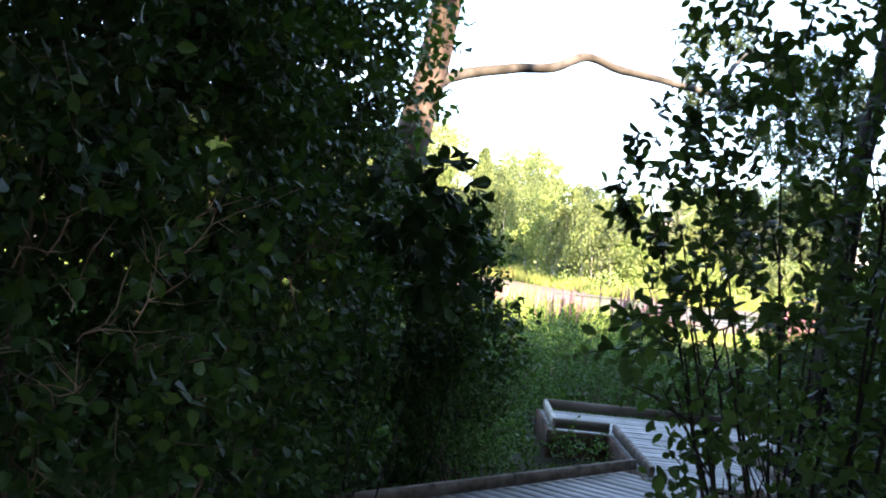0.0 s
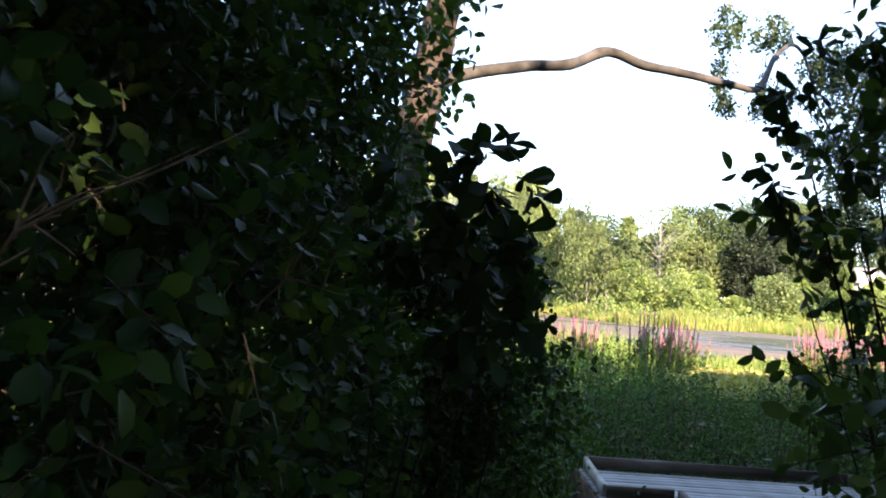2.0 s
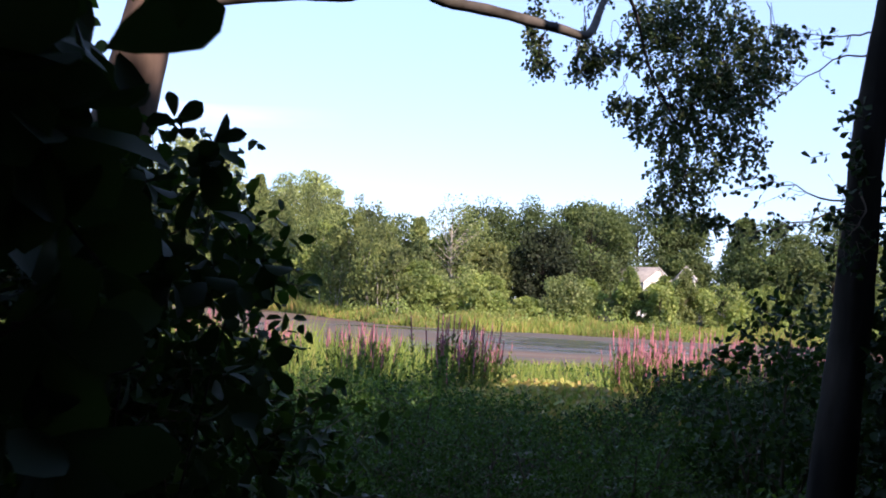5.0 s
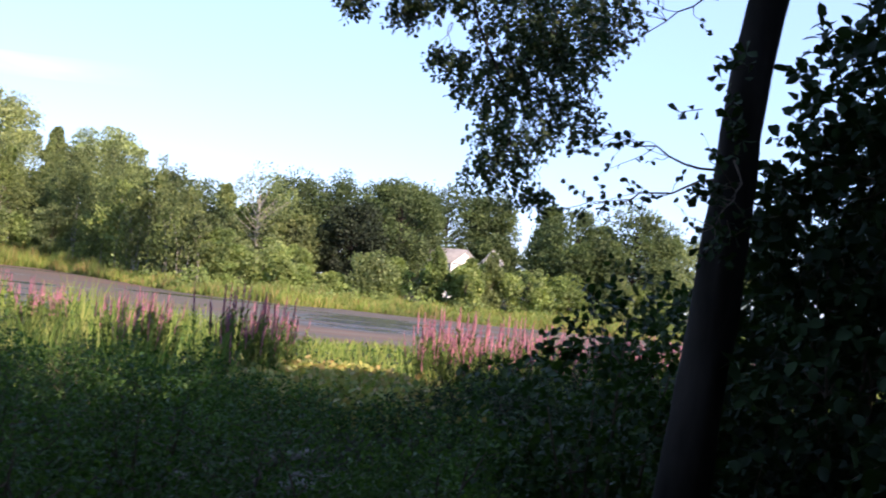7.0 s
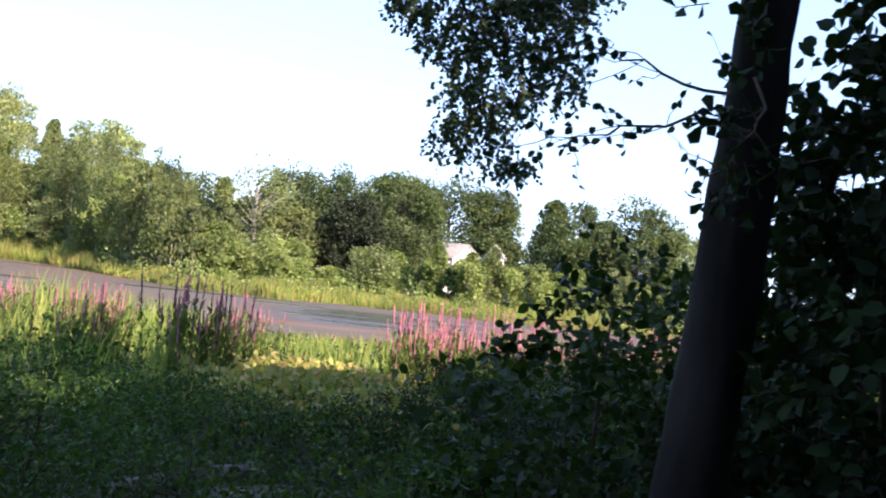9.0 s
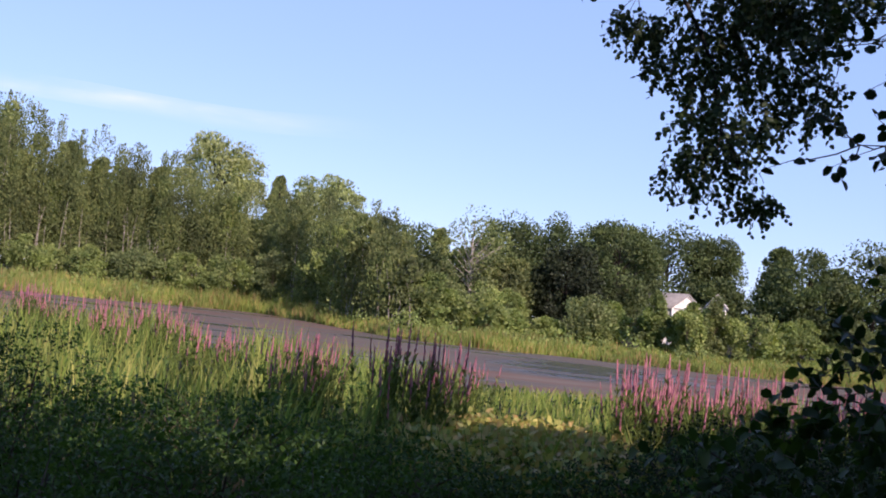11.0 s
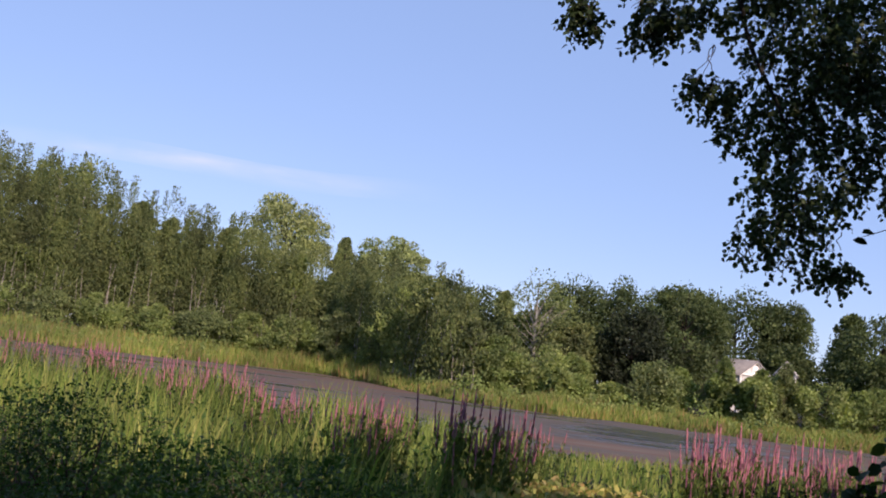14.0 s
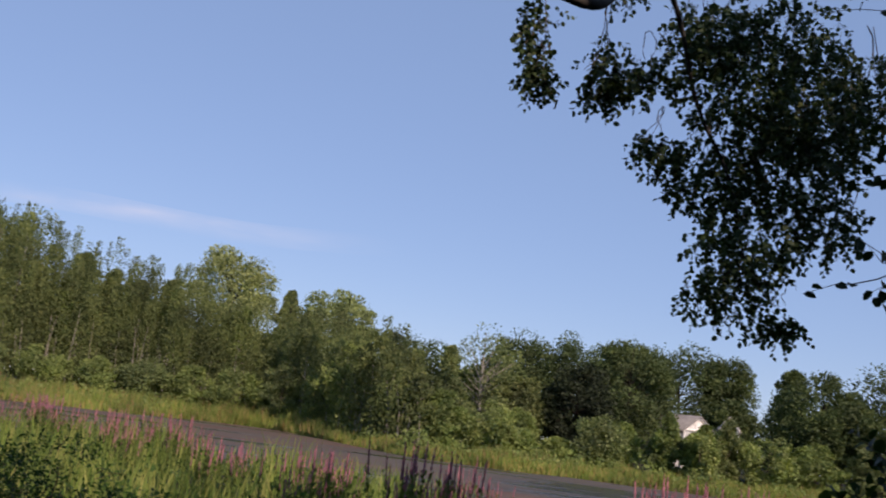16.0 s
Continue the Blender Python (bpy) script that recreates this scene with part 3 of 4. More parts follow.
shrub("shrub", 6.6, 15.6, 2, [(0, 0, 0.7, 0.9, 0.7, 0.7), (0, 0, 1.6, 0.8, 0.7, 0.6)], 0.075, 7, 520, M_BUSH, "dark open shrub at the foot of a tree", "shrub", 38, twig=0.25)


def rough_trunk(shape, line, radii, sides, seed, depth):
    """A trunk whose surface is ridged and knotted."""
    tube(shape, line, radii, sides)
    v = shape.v[-1]
    axis = np.repeat(np.asarray(line), sides, 0)
    for i, p in enumerate(v):
        k = noise.noise((p[0] * 5 + seed, p[1] * 5, p[2] * 1.6)) * 0.7 + noise.noise((p[0] * 16, p[1] * 16 + seed, p[2] * 4)) * 0.4
        v[i] = axis[i] + (p - axis[i]) * (1 + depth * k)


def spline(points, n):
    """A smooth line through points."""
    p = np.asarray(points, float)
    q = np.concatenate([[2 * p[0] - p[1]], p, [2 * p[-1] - p[-2]]])
    out = []
    for i in range(len(p) - 1):
        a, b, c, d = q[i:i + 4]
        for t in np.linspace(0, 1, n, endpoint=False):
            out.append(0.5 * (2 * b + (c - a) * t + (2 * a - 5 * b + 4 * c - d) * t * t + (3 * b - a - 3 * c + d) * t ** 3))
    return np.array(out + [p[-1]])


def limb_tree():
    rng = np.random.default_rng(41)
    bx, by = -1.1, 15.8
    g = land(bx, by)
    e = empty("tree", bx, by, g, "leaning tree with flaking reddish bark and one long bare limb", "tree")
    o = np.array((bx, by, g))
    line = spline([(-1.1, 15.8, g - 0.2), (-0.9, 15.8, 1.0), (-0.62, 15.8, 2.6), (-0.36, 15.8, 4.0), (-0.18, 15.8, 5.4), (-0.05, 15.9, 7.5), (0.1, 16, 9.5)], 8) - o
    s = Shape()
    rough_trunk(s, line, np.interp(line[:, 2], [0, 4.6, 10], [0.34, 0.23, 0.1]), 20, 3.0, 0.16)
    piece("trunk", s, M_BARKRED, e, "flaking reddish brown trunk", True)
    limb = spline([(-0.3, 15.8, 3.85), (0.05, 15.9, 4.06), (0.83, 16.2, 4.28), (1.4, 16.4, 4.38), (1.89, 16.6, 4.62), (2.4, 16.8, 4.52), (2.91, 16.65, 4.42), (3.54, 16.6, 4.31), (3.9, 16.7, 4.31), (4.25, 17.3, 4.85), (4.75, 18.2, 5.25), (5.15, 18.8, 5.15), (5.45, 19, 4.5), (5.8, 19, 3.9), (6.0, 19, 3.2)], 5)
    s = Shape()
    rough_trunk(s, limb - o, np.interp(np.linspace(0, 1, len(limb)), [0, 0.4, 0.62, 0.75, 1], [0.085, 0.062, 0.04, 0.024, 0.012]), 12, 9.0, 0.2)
    piece("limb", s, M_LIMB, e, "long bare pale grey limb", True)
    # hanging sprays of leaves: middle, reach sideways and down
    blobs = [(5.9, 19.0, 4.75, 0.62, 0.5), (6.3, 19.0, 4.15, 0.6, 0.5), (5.65, 19.1, 4.0, 0.4, 0.35), (6.05, 19.0, 3.45, 0.5, 0.4), (5.85, 19.0, 3.0, 0.34, 0.26), (6.33, 19, 2.75, 0.18, 0.08), (6.7, 19.1, 4.6, 0.5, 0.4),
             (6.7, 18.9, 3.65, 0.26, 0.22), (5.15, 19.0, 4.1, 0.2, 0.14), (6.2, 19.2, 5.3, 0.7, 0.45), (5.5, 19.1, 5.2, 0.35, 0.35), (7.1, 19.2, 5.0, 0.4, 0.4), (3.95, 18.9, 4.9, 0.1, 0.4), (4.02, 18.9, 4.5, 0.1, 0.1),
             (4.6, 18.9, 4.75, 0.14, 0.25), (4.55, 18.9, 4.5, 0.14, 0.1), (3.9, 18.6, 5.6, 0.2, 0.35), (4.6, 18.8, 5.6, 0.3, 0.3), (5.0, 19, 4.75, 0.22, 0.14)]
    lf, tw = Shape(), Shape()
    for x, y, z, r, h in blobs:
        n = int(28 + 850 * r * h)
        u = in_ball(rng, n)
        at = np.array((x, y, z)) + u * np.array((r, min(r, 0.5), h)) - o
        out = u * np.array((0.7, 0.7, 0.2)) + rng.normal(size=(n, 3)) * 0.4 + np.array((0, 0, -0.8))
        twiggy(lf, tw, rng, at, out, 0.17, 7, 0.053, 1.15, (LEAF_V, LEAF_F), 0.35, 0.2, 0.0035)
        for k in range(3):
            a = np.array((x + rng.normal() * r * 0.3, y, z + h + 0.2)) - o
            tube(tw, sway(rng, a, a + np.array((rng.normal() * r * 0.5, 0, -h * 1.9)), 7, 0.03), np.linspace(0.005, 0.0025, 7), 4)
    tagged(piece("hanging_foliage", lf, M_MAPLE, e, "drooping sprays of dark green leaves"), kind="stuff")
    tagged(piece("branchwork", tw, M_TWIG, e), kind="stuff")
    # the crown overhead, out of view and set where it shades the left marsh
    cr, br = Shape(), Shape()
    for k in range(20):
        c = in_ball(rng, 1, 0.3)[0] * np.array((2.8, 1.8, 1.1)) + np.array((-1.4, 14, 7.9)) - o
        n = 190
        u = in_ball(rng, n, 0.5)
        leaves(cr, rng, c + u * np.array((1.4, 1.4, 0.9)), u + rng.normal(size=(n, 3)) * 0.6, 0.2, 1.1, KITE_V, KITE_F, 0.5)
        tube(br, sway(rng, line[-8], c, 8, 0.12), np.linspace(0.07, 0.01, 8), 5)
    piece("crown", cr, M_MAPLE, e)
    piece("crown_branchwork", br, M_BARK, e, smooth=True)


def slim_tree():
    rng = np.random.default_rng(47)
    bx, by = 4.35, 12.66
    g = land(bx, by)
    e = empty("tree", bx, by, g, "dark-barked tree with a slightly leaning trunk", "tree")
    o = np.array((bx, by, g))
    line = spline([(4.42, by, g - 0.2), (4.5, by, 0.5), (4.6, by, 1.6), (4.66, by, 2.7), (4.82, by, 3.9), (5.0, by, 6), (5.1, by, 9)], 16) - o
    s = Shape()
    rough_trunk(s, line, np.interp(line[:, 2], [0, 0.6, 2.2, 3.4, 10], [0.21, 0.155, 0.132, 0.115, 0.06]), 30, 21.0, 0.2)
    piece("trunk", s, M_BARK, e, "dark furrowed trunk", True)
    lf, tw = Shape(), Shape()
    # low thin branches on the pond side
    for (a, b) in (((4.55, 12.7, 2.35), (3.95, 13.0, 2.5)), ((4.55, 12.7, 2.3), (3.9, 12.9, 2.1)), ((4.75, 12.7, 3.4), (3.95, 12.9, 2.95)), ((4.75, 12.7, 3.5), (4.1, 12.8, 3.5)), ((4.6, 12.6, 2.4), (4.3, 12.3, 2.0))):
        p = sway(rng, np.array(a) - o, np.array(b) - o, 10, 0.035)
        tube(tw, p, np.linspace(0.008, 0.0015, 10), 5)
        for k in range(16):
            q = p[rng.integers(3, 10)]
            t = sway(rng, q, q + np.array((-0.12, 0.03, -0.03)) + rng.normal(size=3) * 0.11, 6, 0.02)
            tube(tw, t, np.linspace(0.0028, 0.001, 6), 3)
            leaves(lf, rng, t[2:], rng.normal(size=(4, 3)) + np.array((0, 0, -0.5)), 0.04, 1.1, LEAF_V, LEAF_F, 0.3)
    u = rng.random(30)
    at = np.stack([4.5 + 0.0 * u, 12.55 - 0.05 * u, 1.7 + 1.3 * u], 1) - o + rng.normal(size=(30, 3)) * 0.05
    twiggy(lf, tw, rng, at, np.array((-0.8, -0.4, 0.3)) + rng.normal(size=(30, 3)) * 0.5, 0.1, 5, 0.07, 0.9, (OBOVATE_V, LEAF_F), 0.2, 0.4)
    tagged(piece("low_foliage", lf, M_BIGLEAF, e), kind="stuff")
    tagged(piece("branchwork", tw, M_TWIG, e), kind="stuff")
    # crown out of view, set aside from the trunk to shape the marsh shade
    cr, br = Shape(), Shape()
    for k in range(30):
        c = in_ball(rng, 1, 0.3)[0] * np.array((2.2, 1.8, 1.2)) + np.array((9.2, 12.6, 5.8)) - o
        # clumps added to throw shade on the limb tree's hanging sprays
        if k >= 22:
            c = in_ball(rng, 1, 0.3)[0] * np.array((1.1, 0.7, 0.8)) + np.array((8.6, 13.2, 8.0)) - o
        n = 190
        w = in_ball(rng, n, 0.5)
        leaves(cr, rng, c + w * np.array((1.4, 1.4, 0.9)), w + rng.normal(size=(n, 3)) * 0.6, 0.2, 1.1, KITE_V, KITE_F, 0.5)
        tube(br, sway(rng, line[-10], c, 8, 0.12), np.linspace(0.06, 0.01, 8), 5)
    piece("crown", cr, M_MAPLE, e)
    piece("crown_branchwork", br, M_BARK, e, smooth=True)


limb_tree()
slim_tree()


# ---- trees ----
def tree(name, x, y, height, radius, label, mat, seed, form="round", trunk=None, leaf=0.3, lobes=34, per=230, low=0.25, bark=None, group=""):
    """A tapered trunk with limbs and a crown of many leaf clumps. form: round, willow, spire, slim, sparse, pine."""
    rng = np.random.default_rng(seed)
    g = land(x, y)
    e = empty(name, x, y, g, label, "tree", group)
    st, cr = Shape(), Shape()
    tr = trunk or max(0.09, height * 0.018)
    lean = rng.normal(size=2) * 0.03 * height
    line = spline([(0, 0, -0.3), (lean[0] * 0.3, lean[1] * 0.3, height * 0.3), (lean[0] * 0.7, lean[1] * 0.7, height * 0.62), (lean[0], lean[1], height * 0.93)], 5)
    tube(st, line, np.linspace(tr, tr * 0.15, len(line)), 7)
    for k in range(lobes):
        rise = 0.3
        if form in ("spire", "pine"):
            h = low + (0.96 - low) * (k + rng.random()) / lobes
            reach = radius * ((1 - h) / (1 - low)) ** (0.9 if form == "spire" else 0.55) * (0.5 + 0.7 * rng.random()) + 0.12
            a = k * 2.4 + rng.normal() * 0.5
            c = np.array((math.cos(a) * reach * 0.65, math.sin(a) * reach * 0.65, h * height))
            r = np.array((0.1 * radius + 0.4 * reach, 0.1 * radius + 0.4 * reach, 0.03 * height))
        elif form == "slim":
            h = low + (0.94 - low) * (k + rng.random()) / lobes
            reach = radius * math.sin(math.pi * (0.25 + 0.72 * (h - low) / (1 - low))) ** 0.8 * (0.6 + 0.6 * rng.random())
            a = k * 2.4 + rng.normal() * 0.5
            c = np.array((math.cos(a) * reach * 0.6, math.sin(a) * reach * 0.6, h * height))
            r = np.array((0.42 * reach + 0.1, 0.42 * reach + 0.1, 0.075 * height))
            rise = 1.2
        else:
            u = in_ball(rng, 1, 0.55)[0]
            mid = (low + 1) / 2 * height
            half = (1 - low) / 2 * height
            s = {"round": 0.31, "willow": 0.3, "sparse": 0.26}[form] * (0.6 + 0.8 * rng.random())
            c = np.array((u[0] * radius * (1 - s * 0.7), u[1] * radius * (1 - s * 0.7), mid + u[2] * (half - s * radius * 0.55)))
            r = np.array((s * radius, s * radius, s * radius * (0.75 if form != "willow" else 0.55)))
        n = per if form != "sparse" else per // 3
        w = in_ball(rng, n, 0.5)
        p = c + w * r + rng.normal(size=(n, 3)) * r * np.array((0.11, 0.11, 0.13))
        axis = w + rng.normal(size=(n, 3)) * 0.7 + np.array((0, 0, rise))
        if form == "willow":
            hang = rng.random(n) ** 2 * 0.2 * height
            p[:, 2] -= hang * (w[:, 2] < 0.3)
            axis = rng.normal(size=(n, 3)) * 0.4 + np.array((0, 0, -1.0))
        p[:, 2] = np.maximum(p[:, 2], 0.1)
        leaves(cr, rng, p, axis, leaf * (0.5 + 0.9 * rng.random(n)), 0.6 if form in ("willow", "slim") else 0.85, KITE_V, KITE_F, 0.25, unit(w + np.array((0, 0, 0.35))), 0.6)
        if form != "sparse":
            m = n // 4
            q = in_ball(rng, m)
            deep = c + q * r * 0.75
            deep[:, 2] = np.maximum(deep[:, 2], 0.1)
            leaves(cr, rng, deep, q + rng.normal(size=(m, 3)) * 0.5, leaf * 1.6 * (0.7 + 0.6 * rng.random(m)), 0.9, KITE_V, KITE_F, 0.25, unit(q + np.array((0, 0, 0.3))))
        j = int(len(line) * np.clip(c[2] / height * 0.75, 0.1, 0.9))
        tube(st, sway(rng, line[j], c, 6, 0.03 * radius), np.linspace(tr * 0.28, tr * 0.05, 6), 5)
    piece("trunk", st, bark or M_BARK, e, smooth=True)
    piece("crown", cr, mat, e)
    return e


GREEN = "broad round-crowned green tree beyond the pond"
k = 100
# the wood on the far bank where the pond runs back
for x, y, h, r, form, mat, lab in [
    (-23.5, 132, 17.4, 5.2, "round", M_FAR, GREEN), (-19.0, 136, 14.4, 4.6, "spire", M_WOOD, "pointed dark green conifer beyond the pond"), (-15.8, 136, 12.9, 4.2, "spire", M_WOOD, "slender pointed green tree beyond the pond"),
    (-12.9, 137, 12.2, 4.0, "spire", M_WOOD, "slender pointed green tree beyond the pond"), (-9.6, 138, 13.0, 3.6, "spire", M_WOOD, "slender green tree beyond the pond"),
    (-3.5, 142, 18.6, 6.6, "willow", M_WILLOW, "large pale green willow beyond the pond"), (3.4, 139, 13.6, 3.2, "spire", M_WOOD, "slender green tree beyond the pond"),
    (8.8, 140, 15.4, 5.6, "willow", M_WILLOW, "large pale green willow beyond the pond"), (-29, 136, 18.2, 5.6, "round", M_FAR, GREEN), (-36, 134, 18.6, 5.6, "round", M_FAR, GREEN), (-44, 134, 21, 5.5, "round", M_FAR, GREEN), (-53, 136, 21, 6, "round", M_FAR, GREEN)]:
    k += 1
    tree("tree", x, y, h + 0.4, r, lab, mat, k, form, leaf=0.25, lobes=64 if form == "willow" else 40, per=400 if form == "willow" else 300, low=0.12)
edge = np.random.default_rng(90)
for i in range(34):
    x = -46 + 61 * (i + edge.random() * 0.8) / 34
    y = wood_front(x) + 9 + 5 * edge.random()
    h = edge.uniform(6.5, 12.8) * (1 if x < 6 else 0.74)
    tree("tree", x, y, h, edge.uniform(1.4, 3.4), "slender pale-stemmed green tree at the wood's edge", M_SHRUB if i % 5 == 0 else M_WOOD, 130 + i, "slim", 0.1, leaf=0.26, lobes=22, per=150, low=0.1, bark=M_PALEBARK, group="pale-stemmed trees at the wood's edge")
# the wooded skyline past the open end
for x, y, h, r, form, mat, lab in [
    (15.6, 115, 9.2, 4.0, "round", M_FARDARK, "dark round-crowned tree beyond the pond"), (20.6, 107.5, 10.0, 3.6, "sparse", M_FAR, "half-bare pale-limbed tree beyond the pond"), (19.3, 119, 8.6, 2.4, "spire", M_FAR, "thin grey-green conifer beyond the pond"),
    (27.0, 122, 11.2, 4.4, "round", M_FARDARK, GREEN), (31.2, 121, 11.6, 5.0, "round", M_FARDARK, GREEN), (46.6, 150, 15.4, 6.4, "round", M_FARDARK, GREEN), (54.6, 150, 15.3, 7.5, "round", M_FARDARK, GREEN), (42.0, 132, 12.6, 5.2, "round", M_FARDARK, GREEN),
    (60.7, 150, 14.8, 4.3, "round", M_FARDARK, GREEN), (63.6, 138, 12.6, 3.6, "pine", M_FARDARK, "dark green pine with tiered boughs beyond the pond"), (71.7, 140, 11.6, 3.6, "round", M_FARDARK, GREEN), (58, 142, 8.5, 4, "round", M_FARDARK, GREEN),
    (29.6, 108, 7.8, 3.4, "round", M_DARKEST, "dense tree beyond the pond, its shaded side put in as near-black leaves"), (37.2, 118, 11.4, 4.6, "round", M_FARDARK, GREEN), (21.2, 112, 6.6, 3, "round", M_WOOD, GREEN), (24.6, 110, 6.2, 3.2, "round", M_WOOD, GREEN),
    (46, 96, 9.4, 4.2, "round", M_FARDARK, "dark round-crowned tree beyond the pond"), (51, 94, 10.5, 4.6, "round", M_FARDARK, "dark round-crowned tree beyond the pond"), (78, 120, 12, 5, "round", M_FAR, GREEN), (64, 110, 9, 4.4, "round", M_FAR, GREEN)]:
    k += 1
    tree("tree", x, y, h + 0.4, r, lab, mat, k, form, leaf=0.22 if y < 126 else 0.31, lobes=50, per=230, low=0.05 if form == "round" else 0.12, bark=M_PALEBARK if form == "sparse" else None)
SH = "bright green willow shrub on the far bank"
for i, (x, y, h, r) in enumerate([(-42, 122, 4, 3), (-36, 121, 3.8, 3), (-30, 121, 4.2, 2.8), (-24, 121, 3.6, 2.8), (-19, 122, 4.0, 2.8), (-14, 122, 3.5, 2.8), (-9.5, 122, 4.2, 2.8), (-5, 122, 4.4, 2.6), (-0.5, 121, 4.8, 2.6), (3.6, 118, 5.6, 2.6), (7.4, 112, 5.2, 2.6), (10.2, 104, 4.8, 2.4), (12.6, 98, 4.4, 2.3),
                                  (15.4, 94, 4.4, 2.3), (18.6, 94, 4.2, 2.2), (17.0, 101, 5.2, 2.4), (21.4, 96, 2.2, 1.8), (24.6, 95, 2.0, 1.8), (27.6, 94, 4.0, 2.4), (32.6, 93.2, 4.9, 1.0), (35.4, 93, 4.8, 0.8), (37.5, 93.5, 5.0, 1.0), (34.0, 90, 3.9, 1.2), (30.0, 97, 3.6, 2.2), (33.0, 94, 3.3, 1.9), (34.2, 92, 3.5, 1.1), (36.4, 95, 3.9, 2.4), (38.6, 97, 4.2, 2.4),
                                  (40.5, 93, 4.4, 2.6), (44.0, 92, 4.2, 2.6), (14.0, 108, 5.4, 2.4), (23.2, 103, 3.6, 2.2), (19.6, 91.5, 2.6, 0.9), (47.5, 91, 4.6, 2.4), (52, 92, 4.4, 2.6)]):
    shape_of = "slim" if i % 2 else "round"
    ob = tree("shrub", x, y, h, r, SH, M_SHRUB if i % 3 else M_FAR, 160 + i, shape_of, 0.05, leaf=0.2, lobes=20, per=200, low=0.02, bark=M_TWIG, group="shrubs along the far bank")
    ob["category"] = "shrub"
def far_woods():
    """Woods behind the first trees, too deep to tell tree from tree."""
    rng = np.random.default_rng(95)
    s = Shape()
    for k in range(230):
        x = rng.uniform(-75, 100)
        y = 150 + rng.random() * 14
        top = (12.5 if x < 8 else 7.5) * (0.7 + 0.4 * rng.random())
        r = rng.uniform(1.6, 2.8)
        z = land(x, y) + rng.random() * top
        n = 260
        w = in_ball(rng, n, 0.5)
        leaves(s, rng, np.array((x, y, max(z, 0.6))) + w * np.array((r, r, r * 0.8)), w + rng.normal(size=(n, 3)) * 0.7, rng.uniform(0.25, 0.55, n), 1.0, KITE_V, KITE_F, 0.25, unit(w + np.array((0, 0, 0.35))))
    tagged(piece("distant_woods", s, M_FARDARK), "dark green woods behind the trees beyond the pond", "woods", kind="stuff")



def wood_edge():
    """The close front of the wood: upright sprays of leaves with pale thin stems between them."""
    rng = np.random.default_rng(97)
    s, st = Shape(), Shape()
    for k in range(640):
        x = rng.uniform(-62, 13.5)
        y = wood_front(x) + rng.uniform(7, 13)
        top = np.interp(x, [-60, -40, -28, -20, -12, -6, 2, 8, 13], [20.5, 19.4, 17.8, 16.2, 14.0, 13.2, 12.8, 11.0, 7.4]) * rng.uniform(0.5, 1.02)
        r = rng.uniform(0.8, 2.6)
        n = int((110 + top * 20) * (0.6 + 0.42 * r))
        t = rng.random(n) ** 0.75
        a = rng.random(n) * 6.283
        wide = r * np.sqrt(rng.random(n)) * (1.15 - t)
        g = land(x, y)
        lean = rng.normal(size=2) * 0.05 * top
        p = np.stack([x + lean[0] * t + np.cos(a) * wide, y + lean[1] * t + np.sin(a) * wide, g + 0.4 + t * top], 1)
        axis = np.stack([np.cos(a) * 0.5, np.sin(a) * 0.5, np.ones(n)], 1) + rng.normal(size=(n, 3)) * 0.35
        leaves(s, rng, p, axis, rng.uniform(0.14, 0.34, n), 0.55, KITE_V, KITE_F, 0.25, np.stack([np.cos(a), np.sin(a), 0.4 + 0 * a], 1), 0.9)
        if k % 4 == 0:
            f = np.array((x, wood_front(x) + 6.6 + 2.5 * rng.random(), g - 0.1))
            tube(st, sway(rng, f, f + np.array((rng.normal() * 0.4, 0, min(top, 8) * rng.uniform(0.5, 1))), 7, 0.14), np.linspace(0.06, 0.015, 7), 4)
    tagged(piece("wood_edge", s, M_WOOD), "close feathery green foliage at the wood's edge", "woods", kind="stuff")
    tagged(piece("slender_stems", st, M_PALEBARK), "pale slender stems standing in the wood's edge", "stems", kind="stuff")


def dead_tree(x, y, height, lean, seed):
    rng = np.random.default_rng(seed)
    g = land(x, y)
    e = empty("dead_tree", x, y, g, "bare pale dead tree standing among green trees", "tree", "dead trees in the wood")
    s = Shape()
    line = sway(rng, (0, 0, -0.2), (lean, 0, height), 9, 0.12)
    tube(s, line, np.linspace(0.2, 0.05, 9), 7)
    piece("trunk", s, M_PALEBARK, e, smooth=True)
    for k in range(4):
        b = Shape()
        q = line[5 + k % 4]
        tube(b, sway(rng, q, q + np.array((rng.normal() * 0.7, rng.normal() * 0.3, 0.9)), 5, 0.08), np.linspace(0.05, 0.015, 5), 5)
        piece("branch", b, M_PALEBARK, e, smooth=True)


far_woods()
wood_edge()
dead_tree(-26.6, 127.6, 14.6, 0.5, 401)
dead_tree(-24.1, 127.6, 13.9, 0.6, 402)
# the wood behind, out of view; trees added to shade the walk
for i, (x, y, h, r) in enumerate([(-16, -3, 15, 5.5), (-9, -6, 12.5, 5), (-3.5, -9, 16, 5.5), (10, -8, 15.5, 5.5),  (16, -3, 14, 5), (23, 0, 15, 6), (-22, 3, 14, 5.5), (-7, -1, 11, 4), (7.2, -1.4, 18.5, 5.2), (0, -14, 17, 6), (14, 5, 12, 4.5), (-11, 6, 11, 4.5), (29, 6, 14, 5.5), (17, 11, 10.5, 4), (9.9, 3.5, 13, 5.4), (12, 10.5, 8.2, 3.4)]):
    tree("tree", x, y, h, r, "unseen leafy tree of the wood round the walk, added for shade", M_MAPLE, 200 + i, "round", 0.22, leaf=0.72, lobes=24, per=160, low=0.12, group="shade trees")
